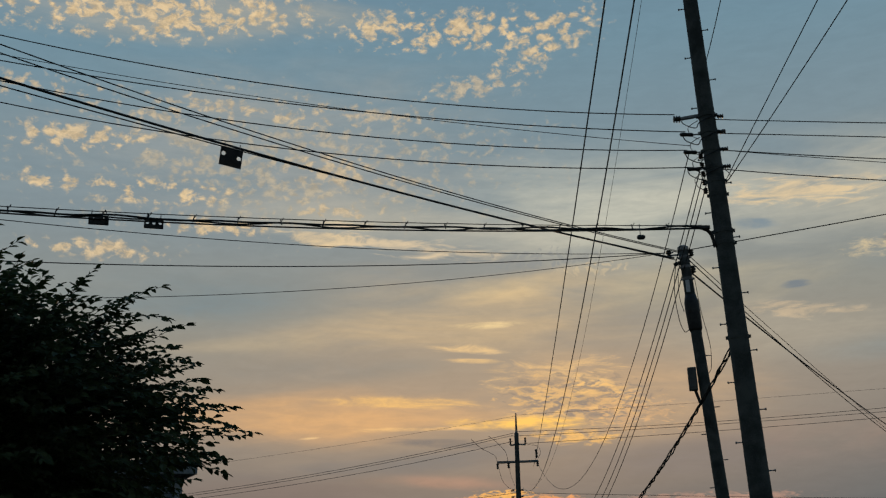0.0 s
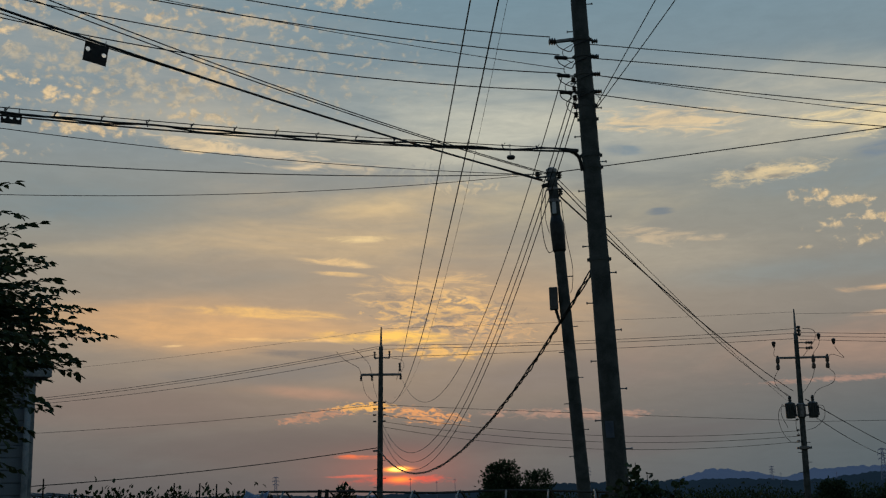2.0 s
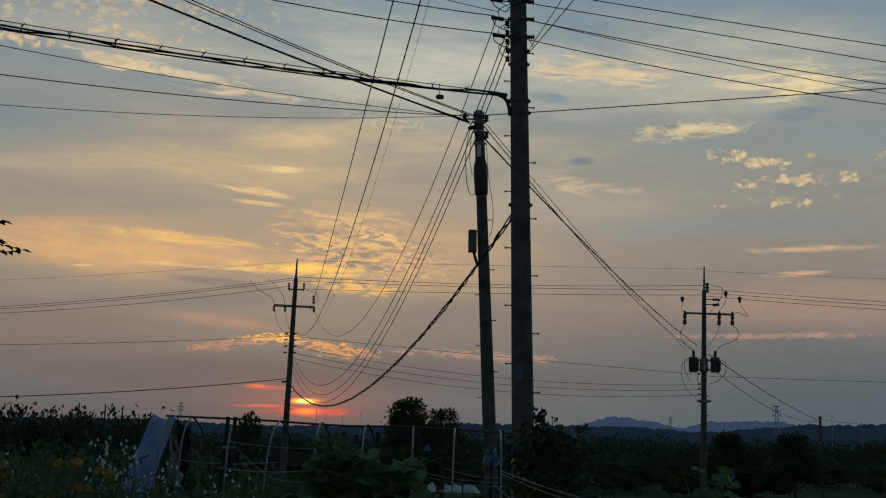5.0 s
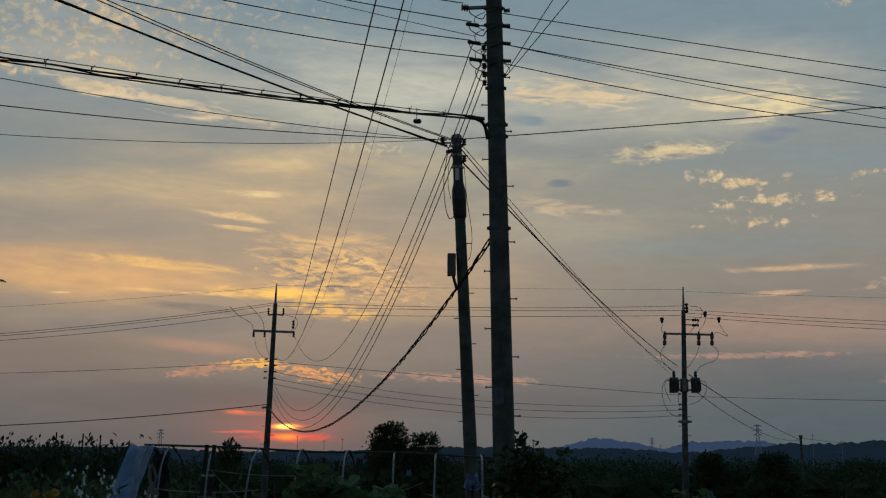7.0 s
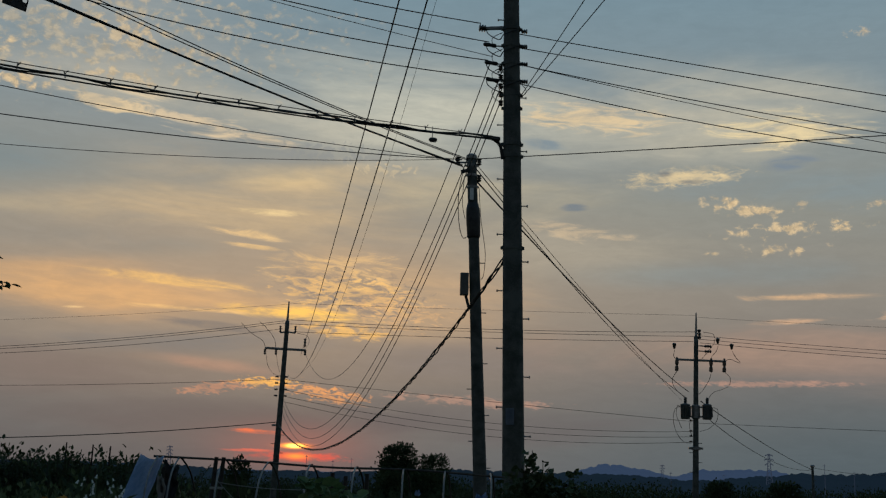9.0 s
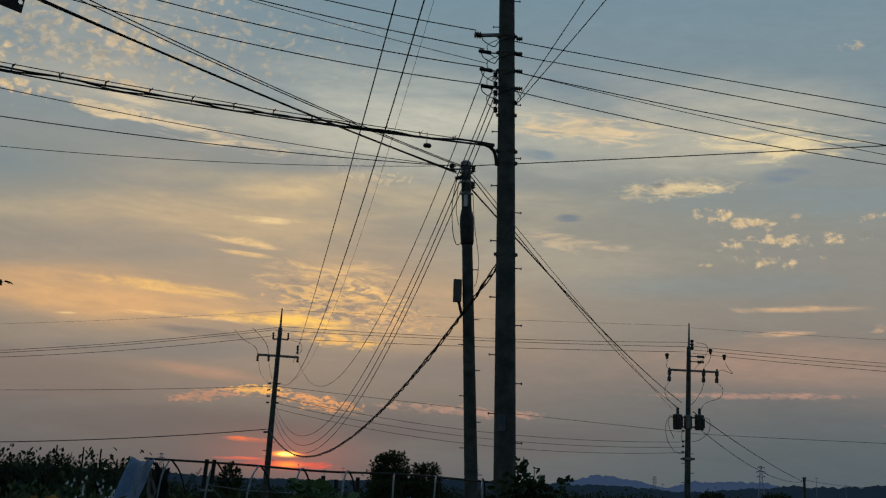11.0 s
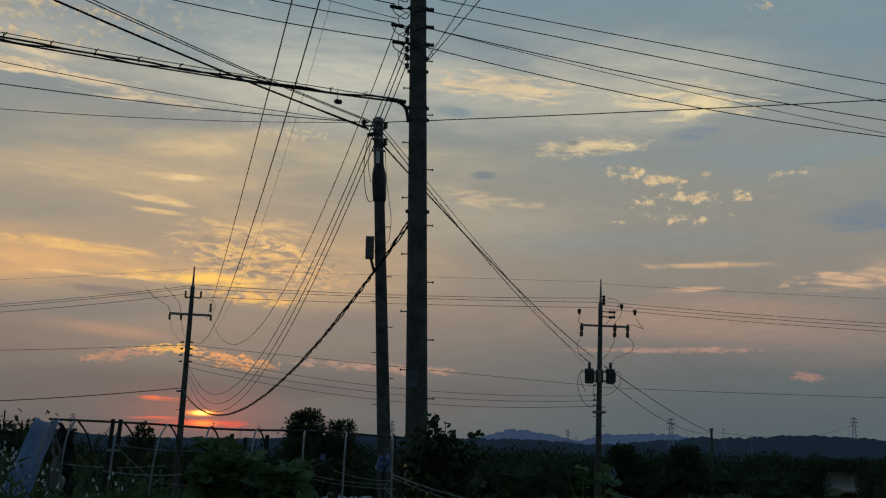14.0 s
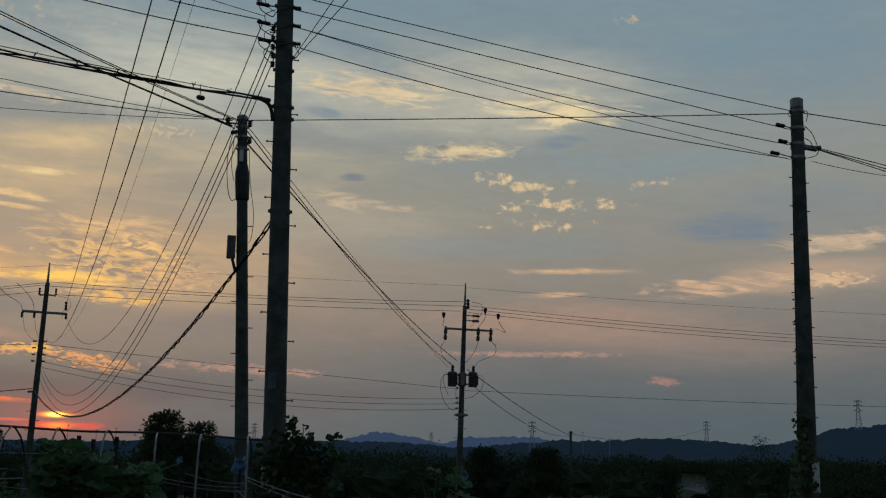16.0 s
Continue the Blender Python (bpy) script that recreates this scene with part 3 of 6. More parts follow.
wire("telephone_cable", (12.83, 54.51, 5.89), (34.56, 104.43, 3.97), 0.24, 0.024)
wire("drop_wire", (12.93, 54.49, 5.25), (34.56, 104.43, 3.92), 0.78, 0.018)
wire("thin_line", (34.72, 104.38, 4.11), (47.01, 121.20, 3.95), 0.12, 0.02, 3)
wire("high_voltage_line", (-7.08, 54.54, 9.26), (12.71, 54.54, 9.22), 0.18, 0.013)
wire("high_voltage_line", (-7.25, 54.52, 9.06), (12.66, 54.55, 9.00), 0.10, 0.013)
wire("high_voltage_line", (-6.64, 54.60, 8.68), (12.55, 54.57, 8.75), 0.08, 0.013)
wire("ground_wire", (-7.05, 54.55, 10.06), (12.67, 54.55, 10.02), 0.04, 0.007)
wire("high_voltage_line", (12.85, 54.53, 9.03), (34.62, 52.69, 7.95), 0.14, 0.013, 1.5)
wire("high_voltage_line", (12.85, 54.53, 8.86), (34.61, 52.70, 7.77), 0.14, 0.013, 1.5)
wire("high_voltage_line", (12.85, 54.53, 8.69), (34.61, 52.70, 7.60), 0.18, 0.013, 1.5)
wire("ground_wire", (12.78, 54.54, 9.93), (34.68, 52.65, 9.30), 0.10, 0.007, 1.5)
wire("high_voltage_line", (-7.18, 54.53, 9.20), (-20.29, 54.34, 7.59), 0.12, 0.013, 1.8)
wire("high_voltage_line", (-7.25, 54.52, 9.09), (-20.28, 54.34, 7.48), 0.12, 0.013, 1.8)
wire("high_voltage_line", (-7.24, 54.52, 8.81), (-20.25, 54.35, 7.27), 0.14, 0.013, 1.8)
wire("ground_wire", (-7.07, 54.54, 10.01), (-20.42, 54.29, 8.85), 0.06, 0.006, 1.8)
wire("low_voltage_line", (-7.24, 54.52, 6.38), (-20.09, 54.41, 5.73), 0.06, 0.012, 1.8)
wire("telephone_cable", (-7.34, 54.51, 4.35), (-17.11, 46.98, 3.06), 0.10, 0.024, 1.7)
wire("low_voltage_line", (-7.08, 54.54, 6.38), (12.41, 54.61, 4.92), 0.04, 0.012)
wire("low_voltage_line", (-7.05, 54.55, 5.90), (12.46, 54.60, 4.45), 0.58, 0.012)
wire("low_voltage_line", (-7.02, 54.55, 5.58), (12.46, 54.60, 4.21), 0.60, 0.012)
wire("low_voltage_line", (-7.01, 54.55, 5.32), (12.46, 54.60, 3.96), 0.68, 0.012)
wire("low_voltage_line", (12.74, 54.55, 4.85), (33.93, 51.94, 4.51), 0.06, 0.012, 1.5)
wire("low_voltage_line", (1.12, 16.97, 8.64), (9.92, 17.42, 7.59), 0.04, 0.0085)
wire("low_voltage_line", (1.20, 16.96, 8.39), (9.87, 17.44, 7.26), 0.00, 0.0085)
wire("low_voltage_line", (1.21, 16.96, 8.11), (9.88, 17.44, 6.98), 0.10, 0.0085)
wire("thin_line", (1.21, 16.96, 8.11), (9.87, 17.44, 6.72), 0.08, 0.006)
wire("low_voltage_line", (1.22, 16.96, 7.79), (9.84, 17.46, 6.74), 0.16, 0.0085)
wire("drop_wire", (0.61, 19.99, 7.43), (9.92, 17.42, 7.54), 0.02, 0.01)
wire("drop_wire", (10.10, 17.31, 7.53), (11.76, 17.46, 7.48), 0.00, 0.01, 3)
wire("low_voltage_line", (10.28, 17.21, 6.89), (11.45, 17.06, 6.63), 0.00, 0.0092, 3)
wire("low_voltage_line", (10.28, 17.21, 6.87), (11.45, 17.06, 6.57), 0.00, 0.0092, 3)
wire("low_voltage_line", (10.28, 17.21, 6.86), (11.44, 17.07, 6.53), 0.00, 0.0092, 3)
wire("thin_line", (10.19, 17.26, 6.66), (11.44, 17.07, 6.45), 0.02, 0.006, 3)

# ---- fittings on the poles ----


def insulator(owner, p, axis, length=0.16, r=0.045, name="insulator"):
    """A ribbed porcelain insulator lying along an axis."""
    bm = fresh()
    prof = [(0, r * 0.35)]
    ribs = 3
    for i in range(ribs):
        h = length * (i + 0.2) / ribs
        prof += [(h, r * 0.55), (h + length * 0.12, r), (h + length * 0.2, r * 0.9), (h + length * 0.24, r * 0.55)]
    prof += [(length, r * 0.35)]
    lathe(bm, Vector(p) - owner.location, axis, prof, 12)
    return part(name, bm, PORCELAIN, owner, smooth=True)


def capsule(owner, p, axis, length, r):
    """A moulded strain insulator."""
    bm = fresh()
    lathe(bm, Vector(p) - owner.location, axis, [(0, r * 0.3), (0.01, r * 0.75), (0.03, r), (length * 0.45, r * 0.82), (length - 0.03, r), (length - 0.01, r * 0.75), (length, r * 0.3)], 12)
    return part("strain_insulator", bm, RUBBER, owner, smooth=True)


def cord(owner, points, r=0.008, name="jumper_wire"):
    """A loose wire through the points, smoothed."""
    pts = [Vector(p) for p in points]
    fine_pts = []
    for i in range(len(pts) - 1):
        p0, p1, p2, p3 = pts[max(i - 1, 0)], pts[i], pts[i + 1], pts[min(i + 2, len(pts) - 1)]
        for k in range(8):
            u = k / 8
            fine_pts.append(0.5 * ((2 * p1) + (p2 - p0) * u + (2 * p0 - 5 * p1 + 4 * p2 - p3) * u * u + (3 * p1 - p0 - 3 * p2 + p3) * u ** 3))
    fine_pts.append(pts[-1])
    bm = fresh()
    sweep(bm, [p - owner.location for p in fine_pts], r, 6)
    return part(name, bm, RUBBER, owner, smooth=True)


def bar(owner, a, b, w, h, name, material=STEEL):
    """A squared steel bar from a to b."""
    a, b = Vector(a), Vector(b)
    d = b - a
    m = d.to_track_quat("X", "Z").to_matrix().to_4x4()
    bm = fresh()
    block(bm, (a + b) / 2 - owner.location, (d.length, w, h), bevel=min(w, h) * 0.15, tilt=m)
    return part(name, bm, material, owner)


def a_at(z, dx=0.0, dy=0.0):
    return on(A_FOOT, A_TIP, z) + Vector((dx, dy, 0))


# near pole: racks, dead ends, cable clamp, tag and guard wrap
for z in (8.70, 8.42, 8.12, 7.83, 7.60, 7.38):
    band(pole_a, a_at(z), 0.135)
for z in (8.66, 8.40, 8.11, 7.82):
    insulator(pole_a, a_at(z, 0.15, -0.02), (1, 0, 0), 0.10, 0.04, "spool_insulator")
bar(pole_a, a_at(8.72, -0.12), a_at(8.70, -0.42), 0.05, 0.05, "dead_end_arm")
insulator(pole_a, a_at(8.70, -0.40), (-1, -0.2, 0), 0.12, 0.06)
for z, reach in ((8.41, 0.34), (8.11, 0.32), (7.83, 0.30)):
    capsule(pole_a, a_at(z, -reach + 0.10), (-1, -0.3, 0.02), 0.22, 0.034)
    bar(pole_a, a_at(z, -0.12), a_at(z, -reach + 0.09), 0.02, 0.02, "clevis")
for z in (8.02, 7.86, 7.72, 7.58, 7.44):
    insulator(pole_a, a_at(z, -0.17, 0.06), (0, 0, 1), 0.09, 0.04, "spool_insulator")
for z in (8.68, 8.40, 8.10, 7.82):
    cord(pole_a, [a_at(z, -0.40), a_at(z - 0.10, -0.36, -0.05), a_at(z - 0.2, -0.2, -0.1), a_at(z - 0.12, -0.12, -0.14), a_at(z - 0.02, 0.14, -0.14)])
    cord(pole_a, [a_at(z - 0.02, -0.14, 0.05), a_at(z - 0.12, -0.30, 0.04), a_at(z - 0.26, -0.28, 0.02), a_at(z - 0.34, -0.16, 0.04)], 0.006)
cord(pole_a, [a_at(7.8, 0.14), a_at(7.7, 0.22), a_at(7.62, 0.2), a_at(7.6, 0.12)], 0.006)
bar(pole_a, a_at(6.84, -0.20, -0.12), a_at(6.83, -0.46, -0.25), 0.06, 0.055, "cable_clamp", RUBBER)
cord(pole_a, [a_at(6.83, -0.32, -0.16), a_at(6.80, -0.24, -0.12), a_at(6.72, -0.18, -0.08), a_at(6.54, -0.15, -0.05)], 0.028, "cable_bend")
band(pole_a, a_at(6.79), 0.145)
band(pole_a, a_at(6.6), 0.146)
band(pole_a, a_at(5.15), 0.152)
for k in range(13):
    for side, z0 in ((1, 2.32), (-1, 2.74)):
        z = z0 + 0.872 * k
        if z < 13:
            r = 0.18 - 0.08 * (z + 0.9) / 14.1
            p = a_at(z) - pole_a.location
            bm = fresh()
            rod(bm, p + Vector((side * r * 0.9, -0.02, 0)), p + Vector((side * (r + 0.09), -0.02, 0)), 0.009, seg=8)
            lathe(bm, p + Vector((side * (r + 0.075), -0.02, 0)), (side, 0, 0), [(0, 0.009), (0.003, 0.019), (0.018, 0.019), (0.022, 0.01)], 8)
            part("step_bolt", bm, STEEL, pole_a)
TAG = surface("tag_plate", (0.13, 0.17, 0.24), (0.20, 0.25, 0.33), 10.0, 0.5, bump=0.0)
bm = fresh()
rows = []
for j in range(2):
    rows.append([bm.verts.new(a_at(2.48 + 0.24 * j) - pole_a.location + Vector((0.178 * math.sin(radians(a)), -0.178 * math.cos(radians(a)), 0))) for a in range(-42, 1, 6)])
for i in range(len(rows[0]) - 1):
    bm.faces.new((rows[0][i], rows[0][i + 1], rows[1][i + 1], rows[1][i]))
bmesh.ops.solidify(bm, geom=bm.faces[:], thickness=-0.004)
part("tag_plate", bm, TAG, pole_a, "faded blue-grey tag plate")

# yellow and black guard wrap round the foot
m = bpy.data.materials.new("guard_stripes")
m.use_nodes = True
n = Nodes(m.node_tree)
at = m.node_tree.nodes.new("ShaderNodeTexCoord").outputs["Object"]
s3 = m.node_tree.nodes.new("ShaderNodeSeparateXYZ")
m.node_tree.links.new(at, s3.inputs[0])
turns = n.math("ARCTAN2", s3.outputs[0], s3.outputs[1])
wave = n.math("SINE", n.add(n.mul(s3.outputs[2], 16.0), n.mul(turns, 2.0)))
n.put(n.mix(n.smooth(wave, -0.05, 0.05), (0.02, 0.02, 0.02), (0.42, 0.24, 0.03)), m.node_tree.nodes["Principled BSDF"].inputs["Base Color"])
m.node_tree.nodes["Principled BSDF"].inputs["Roughness"].default_value = 0.5
bm = fresh()
lathe(bm, (0, 0, 0.3), (-0.0177, 0.0014, 1), [(0, 0.184), (0.01, 0.188), (2.0, 0.176), (2.01, 0.171)], 28)
part("guard_wrap", bm, m, pole_a, "worn yellow and black striped guard wrap", True)


def b_at(z, dx=0.0, dy=0.0):
    return on(B_FOOT, B_TIP, z) + Vector((dx, dy, 0))


# telephone pole: cap, sleeve, terminal box, insulators
bm = fresh()
lathe(bm, b_at(7.42) - pole_b.location, (0, 0, 1), [(0, 0.095), (0.01, 0.10), (0.07, 0.10), (0.10, 0.06)], 20)
part("cap", bm, STEEL, pole_b)
bm = fresh()
axis = Vector(B_TIP) - Vector(B_FOOT)
lathe(bm, b_at(5.95) - pole_b.location, axis, [(0, 0.102), (0.04, 0.118), (0.35, 0.128), (0.52, 0.125), (0.66, 0.095)], 20)
part("splice_sleeve", bm, RUBBER, pole_b, "dark splice sleeve", True)
bm = fresh()
block(bm, b_at(5.10, -0.19, -0.06) - pole_b.location, (0.15, 0.13, 0.40), bevel=0.012)
body_box = part("terminal_box", bm, GREY_PAINT, pole_b, "small grey metal terminal box")
bm = fresh()
block(bm, b_at(5.12, -0.19, -0.13) - pole_b.location, (0.12, 0.012, 0.34), bevel=0.004)
part("box_door", bm, GREY_PAINT, body_box)
bar(pole_b, b_at(4.9, -0.17, -0.03), b_at(4.68, -0.12, -0.03), 0.06, 0.05, "conduit_elbow", RUBBER)
for z, dx in ((7.38, -0.26), (7.36, 0.13), (7.05, 0.12)):
    insulator(pole_b, b_at(z - 0.05, dx), (0, 0, 1), 0.13, 0.05)
bar(pole_b, b_at(7.36, -0.08), b_at(7.36, -0.26), 0.03, 0.03, "arm")
bar(pole_b, b_at(7.22, -0.06), b_at(7.18, -0.20), 0.07, 0.06, "cable_clamp", RUBBER)
for z in (7.30, 7.12, 6.9):
    band(pole_b, b_at(z), 0.092, 0.05)
bm = fresh()
block(bm, b_at(6.75, -0.02, -0.10) - pole_b.location, (0.07, 0.012, 0.22), bevel=0.003)
part("number_plate", bm, WHITE_PAINT, pole_b, "small pale plate")
cord(pole_b, [b_at(7.2, -0.16, -0.05), b_at(6.7, -0.26, -0.08), b_at(6.2, -0.26, -0.08), b_at(5.95, -0.20, -0.05), b_at(5.98, -0.11, -0.02)], 0.007, "drop_loop")
cord(pole_b, [b_at(7.1, -0.14, -0.02), b_at(6.6, -0.19, -0.05), b_at(6.3, -0.15, -0.05)], 0.006, "drop_loop")
cord(pole_b, [b_at(6.9, 0.12), b_at(6.3, 0.14), b_at(5.7, 0.20), b_at(5.3, 0.16), b_at(5.2, 0.11)], 0.006, "drop_loop")
for k in range(9):
    z, side = 1.9 + 0.45 * k, (-1) ** k
    p = b_at(z)
    bar(pole_b, p + Vector((side * 0.08, 0, 0)), p + Vector((side * 0.19, 0, 0)), 0.016, 0.016, "step_bolt")

# far pole before the sun


def l_at(z, dx=0.0, dy=0.0):
    return on(L_FOOT, L_TIP, z) + Vector((dx, dy, 0))


def r_at(z, dx=0.0, dy=0.0):
    return on(R_FOOT, R_TIP, z) + Vector((dx, dy, 0))


for owner, at_z, top in ((pole_l, l_at, 9.2), (pole_r, r_at, 9.0)):
    bm = fresh()
    rod(bm, at_z(top - 0.3) - owner.location, at_z(10.15) - owner.location, 0.075, 0.03, 10)
    part("top_spike", bm, STEEL, owner)
for s in (-1, 1):
    bar(pole_l, l_at(8.66, 0), l_at(8.62, 0.30 * s + (0.12 if s > 0 else 0)), 0.09, 0.07, "bracket")
    insulator(pole_l, l_at(8.62, 0.30 * s + (0.12 if s > 0 else 0)), (0, 0, 1), 0.34, 0.06)
bar(pole_l, l_at(7.86, -0.98), l_at(7.80, 1.0), 0.11, 0.11, "crossarm")
for dx in (-0.95, -0.42, 0.97):
    insulator(pole_l, l_at(7.55, dx), (0, 0, 1), 0.26, 0.07)
insulator(pole_l, l_at(7.95, 0.93), (0, 0, 1), 0.42, 0.07, "arrester")
for i in range(4):
    z = 6.5 - 0.30 * i
    for s in (-1, 1):
        insulator(pole_l, l_at(z, 0.14 * s - 0.05), (s, 0, 0), 0.16, 0.05, "spool_insulator")
bar(pole_l, l_at(4.22, -0.12), l_at(4.2, -0.34), 0.09, 0.09, "cable_clamp")
cord(pole_l, [l_at(9.05, -2.2), l_at(8.6, -1.75), l_at(8.2, -1.1), l_at(7.8, -0.95)], 0.012)
cord(pole_l, [l_at(9.15, -1.35), l_at(8.8, -0.95), l_at(8.3, -0.55), l_at(7.8, -0.45)], 0.012)
cord(pole_l, [l_at(7.6, -0.9), l_at(7.0, -0.75), l_at(6.6, -0.4), l_at(6.55, -0.1)], 0.008)
cord(pole_l, [l_at(7.6, -0.4), l_at(7.1, -0.3), l_at(6.7, -0.15)], 0.008)
cord(pole_l, [l_at(7.9, 0.98), l_at(8.2, 1.12), l_at(8.5, 1.0), l_at(8.62, 0.5)], 0.010)
for k in range(10):
    z, s = 0.4 + 0.42 * k, (-1) ** k
    bar(pole_l, l_at(z, 0.12 * s), l_at(z, 0.30 * s), 0.03, 0.03, "step_bolt")

# far pole with transformers
insulator(pole_r, r_at(8.85, 0.16), (0, 0, 1), 0.5, 0.10)
for z, dx in ((8.55, 0.22), (8.30, 0.20)):
    bar(pole_r, r_at(z, 0), r_at(z - 0.03, 0.75), 0.05, 0.05, "bracket")
    insulator(pole_r, r_at(z - 0.02, 0.4), (1, 0, 0), 0.34, 0.08)
bar(pole_r, r_at(7.86, -0.96), r_at(7.82, 1.40), 0.10, 0.10, "crossarm")
for dx in (-0.93, 0.72, 1.36):
    bm = fresh()
    lathe(bm, r_at(7.30, dx) - pole_r.location, (0.04, 0, 1), [(0, 0.06), (0.04, 0.09), (0.2, 0.09), (0.24, 0.06), (0.3, 0.06), (0.34, 0.09), (0.5, 0.09), (0.6, 0.05), (0.66, 0.05)], 12)
    part("fuse_cutout", bm, PORCELAIN, pole_r)
for p in ((-1.05, 8.62), (1.05, 8.92), (1.72, 8.66)):
    bm = fresh()
    lathe(bm, r_at(p[1] - 0.06, p[0]) - pole_r.location, (0, 0, 1), [(-0.2, 0.03), (-0.17, 0.05), (-0.02, 0.09), (0.05, 0.10), (0.09, 0.04)], 12)
    part("line_clamp", bm, PORCELAIN, pole_r)


def transformer(dx):
    bm = fresh()
    lathe(bm, r_at(5.02, dx, -0.1) - pole_r.location, (0, 0, 1), [(0, 0.19), (0.03, 0.22), (0.62, 0.22), (0.64, 0.235), (0.68, 0.235), (0.72, 0.18), (0.74, 0.05)], 20)
    tank = part("transformer", bm, GREY_PAINT, pole_r, "grey pole-mounted transformer tank", True)
    bm = fresh()
    lathe(bm, r_at(5.70, dx, -0.1) - pole_r.location, (0, 0, 1), [(0, 0.07), (0.05, 0.09), (0.1, 0.06), (0.15, 0.09), (0.2, 0.06), (0.26, 0.085), (0.36, 0.04)], 12)
    part("bushing", bm, PORCELAIN, tank)
    for i in range(6):
        a = math.pi * (0.15 + 0.7 * i / 5) * -1
        c = r_at(5.34, dx + 0.235 * math.cos(a), -0.1 + 0.235 * math.sin(a)) - pole_r.location
        bm = fresh()
        block(bm, c, (0.06, 0.012, 0.46), math.degrees(a), 0.003)
        part("cooling_fin", bm, GREY_PAINT, tank)
    for z in (5.15, 5.6):
        bar(pole_r, r_at(z, 0.1 if dx > 0 else -0.1, -0.03), r_at(z, dx * 0.6, -0.06), 0.09, 0.08, "transformer_hanger")


transformer(-0.52)
transformer(0.52)
bm = fresh()
lathe(bm, r_at(5.05) - pole_r.location, (0, 0, 1), [(0, 0.15), (0.03, 0.2), (0.62, 0.2), (0.66, 0.15)], 20)
part("mounting_frame", bm, STEEL, pole_r)
bm = fresh()
lathe(bm, r_at(3.58) - pole_r.location, (0, 0, 1), [(0, 0.17), (0.02, 0.22), (0.14, 0.22), (0.16, 0.17)], 20)
block(bm, r_at(3.66, 0.26) - pole_r.location, (0.16, 0.12, 0.1), bevel=0.01)
block(bm, r_at(3.66, -0.26) - pole_r.location, (0.16, 0.12, 0.1), bevel=0.01)
part("collar", bm, STEEL, pole_r)
for i, z in enumerate((4.97, 4.48, 4.24, 3.98)):
    insulator(pole_r, r_at(z, -0.16), (-1, 0, 0), 0.14, 0.05, "spool_insulator")
for pts in ([(-1.05, 8.3), (-1.1, 8.0), (-0.93, 7.85)], [(-0.93, 7.3), (-1.15, 6.9), (-1.05, 6.5), (-0.6, 6.05), (-0.52, 5.95)],
            [(1.36, 7.3), (1.62, 7.0), (1.5, 6.6), (0.8, 6.3), (0.55, 5.95)], [(0.72, 7.3), (0.6, 6.9), (0.3, 6.4), (0.1, 6.2)],
            [(1.72, 8.3), (1.9, 8.0), (2.1, 7.75), (1.6, 7.92), (1.38, 7.8)], [(1.05, 8.6), (0.95, 8.3), (0.72, 8.0), (0.72, 7.8)],
            [(0.3, 9.2), (0.8, 9.1), (0.85, 8.7), (0.5, 8.2), (0.25, 7.9)], [(-0.74, 5.6), (-1.0, 5.5), (-1.1, 5.0), (-0.95, 4.4), (-0.6, 3.95), (-0.2, 3.9)],
            [(0.74, 5.6), (1.0, 5.5), (0.98, 5.0), (0.6, 4.6), (0.15, 4.45)], [(-0.3, 5.0), (-0.32, 4.6), (-0.2, 4.2)], [(-0.75, 5.55), (-0.9, 5.65), (-0.95, 5.2), (-0.7, 4.6)]):
    cord(pole_r, [r_at(z, dx, -0.12) for dx, z in pts], 0.012)
for k in range(7):
    z, s = 1.2 + 0.45 * k, (-1) ** k
    bar(pole_r, r_at(z, 0.12 * s), r_at(z, 0.3 * s), 0.03, 0.03, "step_bolt")


def q_at(z, dx=0.0, dy=0.0):
    return on(Q_FOOT, Q_TIP, z - 0.12) + Vector((dx, dy, 0))


# pole to the far side of the garden
bm = fresh()
lathe(bm, q_at(7.74) - pole_q.location, (0, 0, 1), [(0, 0.106), (0.01, 0.112), (0.16, 0.112), (0.18, 0.09), (0.185, 0.03)], 24)
part("cap", bm, STEEL, pole_q)
for z in (7.69, 7.38, 7.10, 6.86):
    band(pole_q, q_at(z), 0.115, 0.06)
for z, gap in ((7.38, 0.24), (7.10, 0.20), (6.86, 0.36)):
    d = Vector((-1, -0.05, 0.1)).normalized()
    capsule(pole_q, q_at(z) + d * gap, d, 0.18, 0.036)
    bar(pole_q, q_at(z, -0.11), q_at(z) + d * gap, 0.016, 0.016, "clevis")
bar(pole_q, q_at(7.06, 0.11), q_at(7.04, 0.36), 0.09, 0.08, "dead_end_arm")
insulator(pole_q, q_at(7.05, 0.30), (1, -0.1, 0.1), 0.13, 0.05)
for pts in ([(0.12, 7.7), (0.17, 7.66), (0.14, 7.5)], [(0.10, 7.42), (0.24, 7.3), (0.33, 7.1)], [(0.10, 7.2), (0.2, 7.15), (0.26, 7.04)],
            [(0.36, 7.0), (0.30, 6.9), (0.14, 6.85)], [(-0.13, 7.68), (-0.2, 7.6), (-0.12, 7.55)], [(-0.14, 7.1), (-0.17, 7.0), (-0.12, 6.95)]):
    cord(pole_q, [q_at(z, dx, -0.06) for dx, z in pts], 0.007)
for k in range(11):
    for side, z0 in ((1, 2.42), (-1, 2.0)):
        z = z0 + 0.50 * k
        if z < 6.6:
            p = q_at(z)
            r = 0.175 - 0.07 * (z + 1.1) / 9
            bar(pole_q, p + Vector((side * (r - 0.02), 0, 0)), p + Vector((side * (r + 0.07), 0, 0)), 0.016, 0.016, "step_bolt")
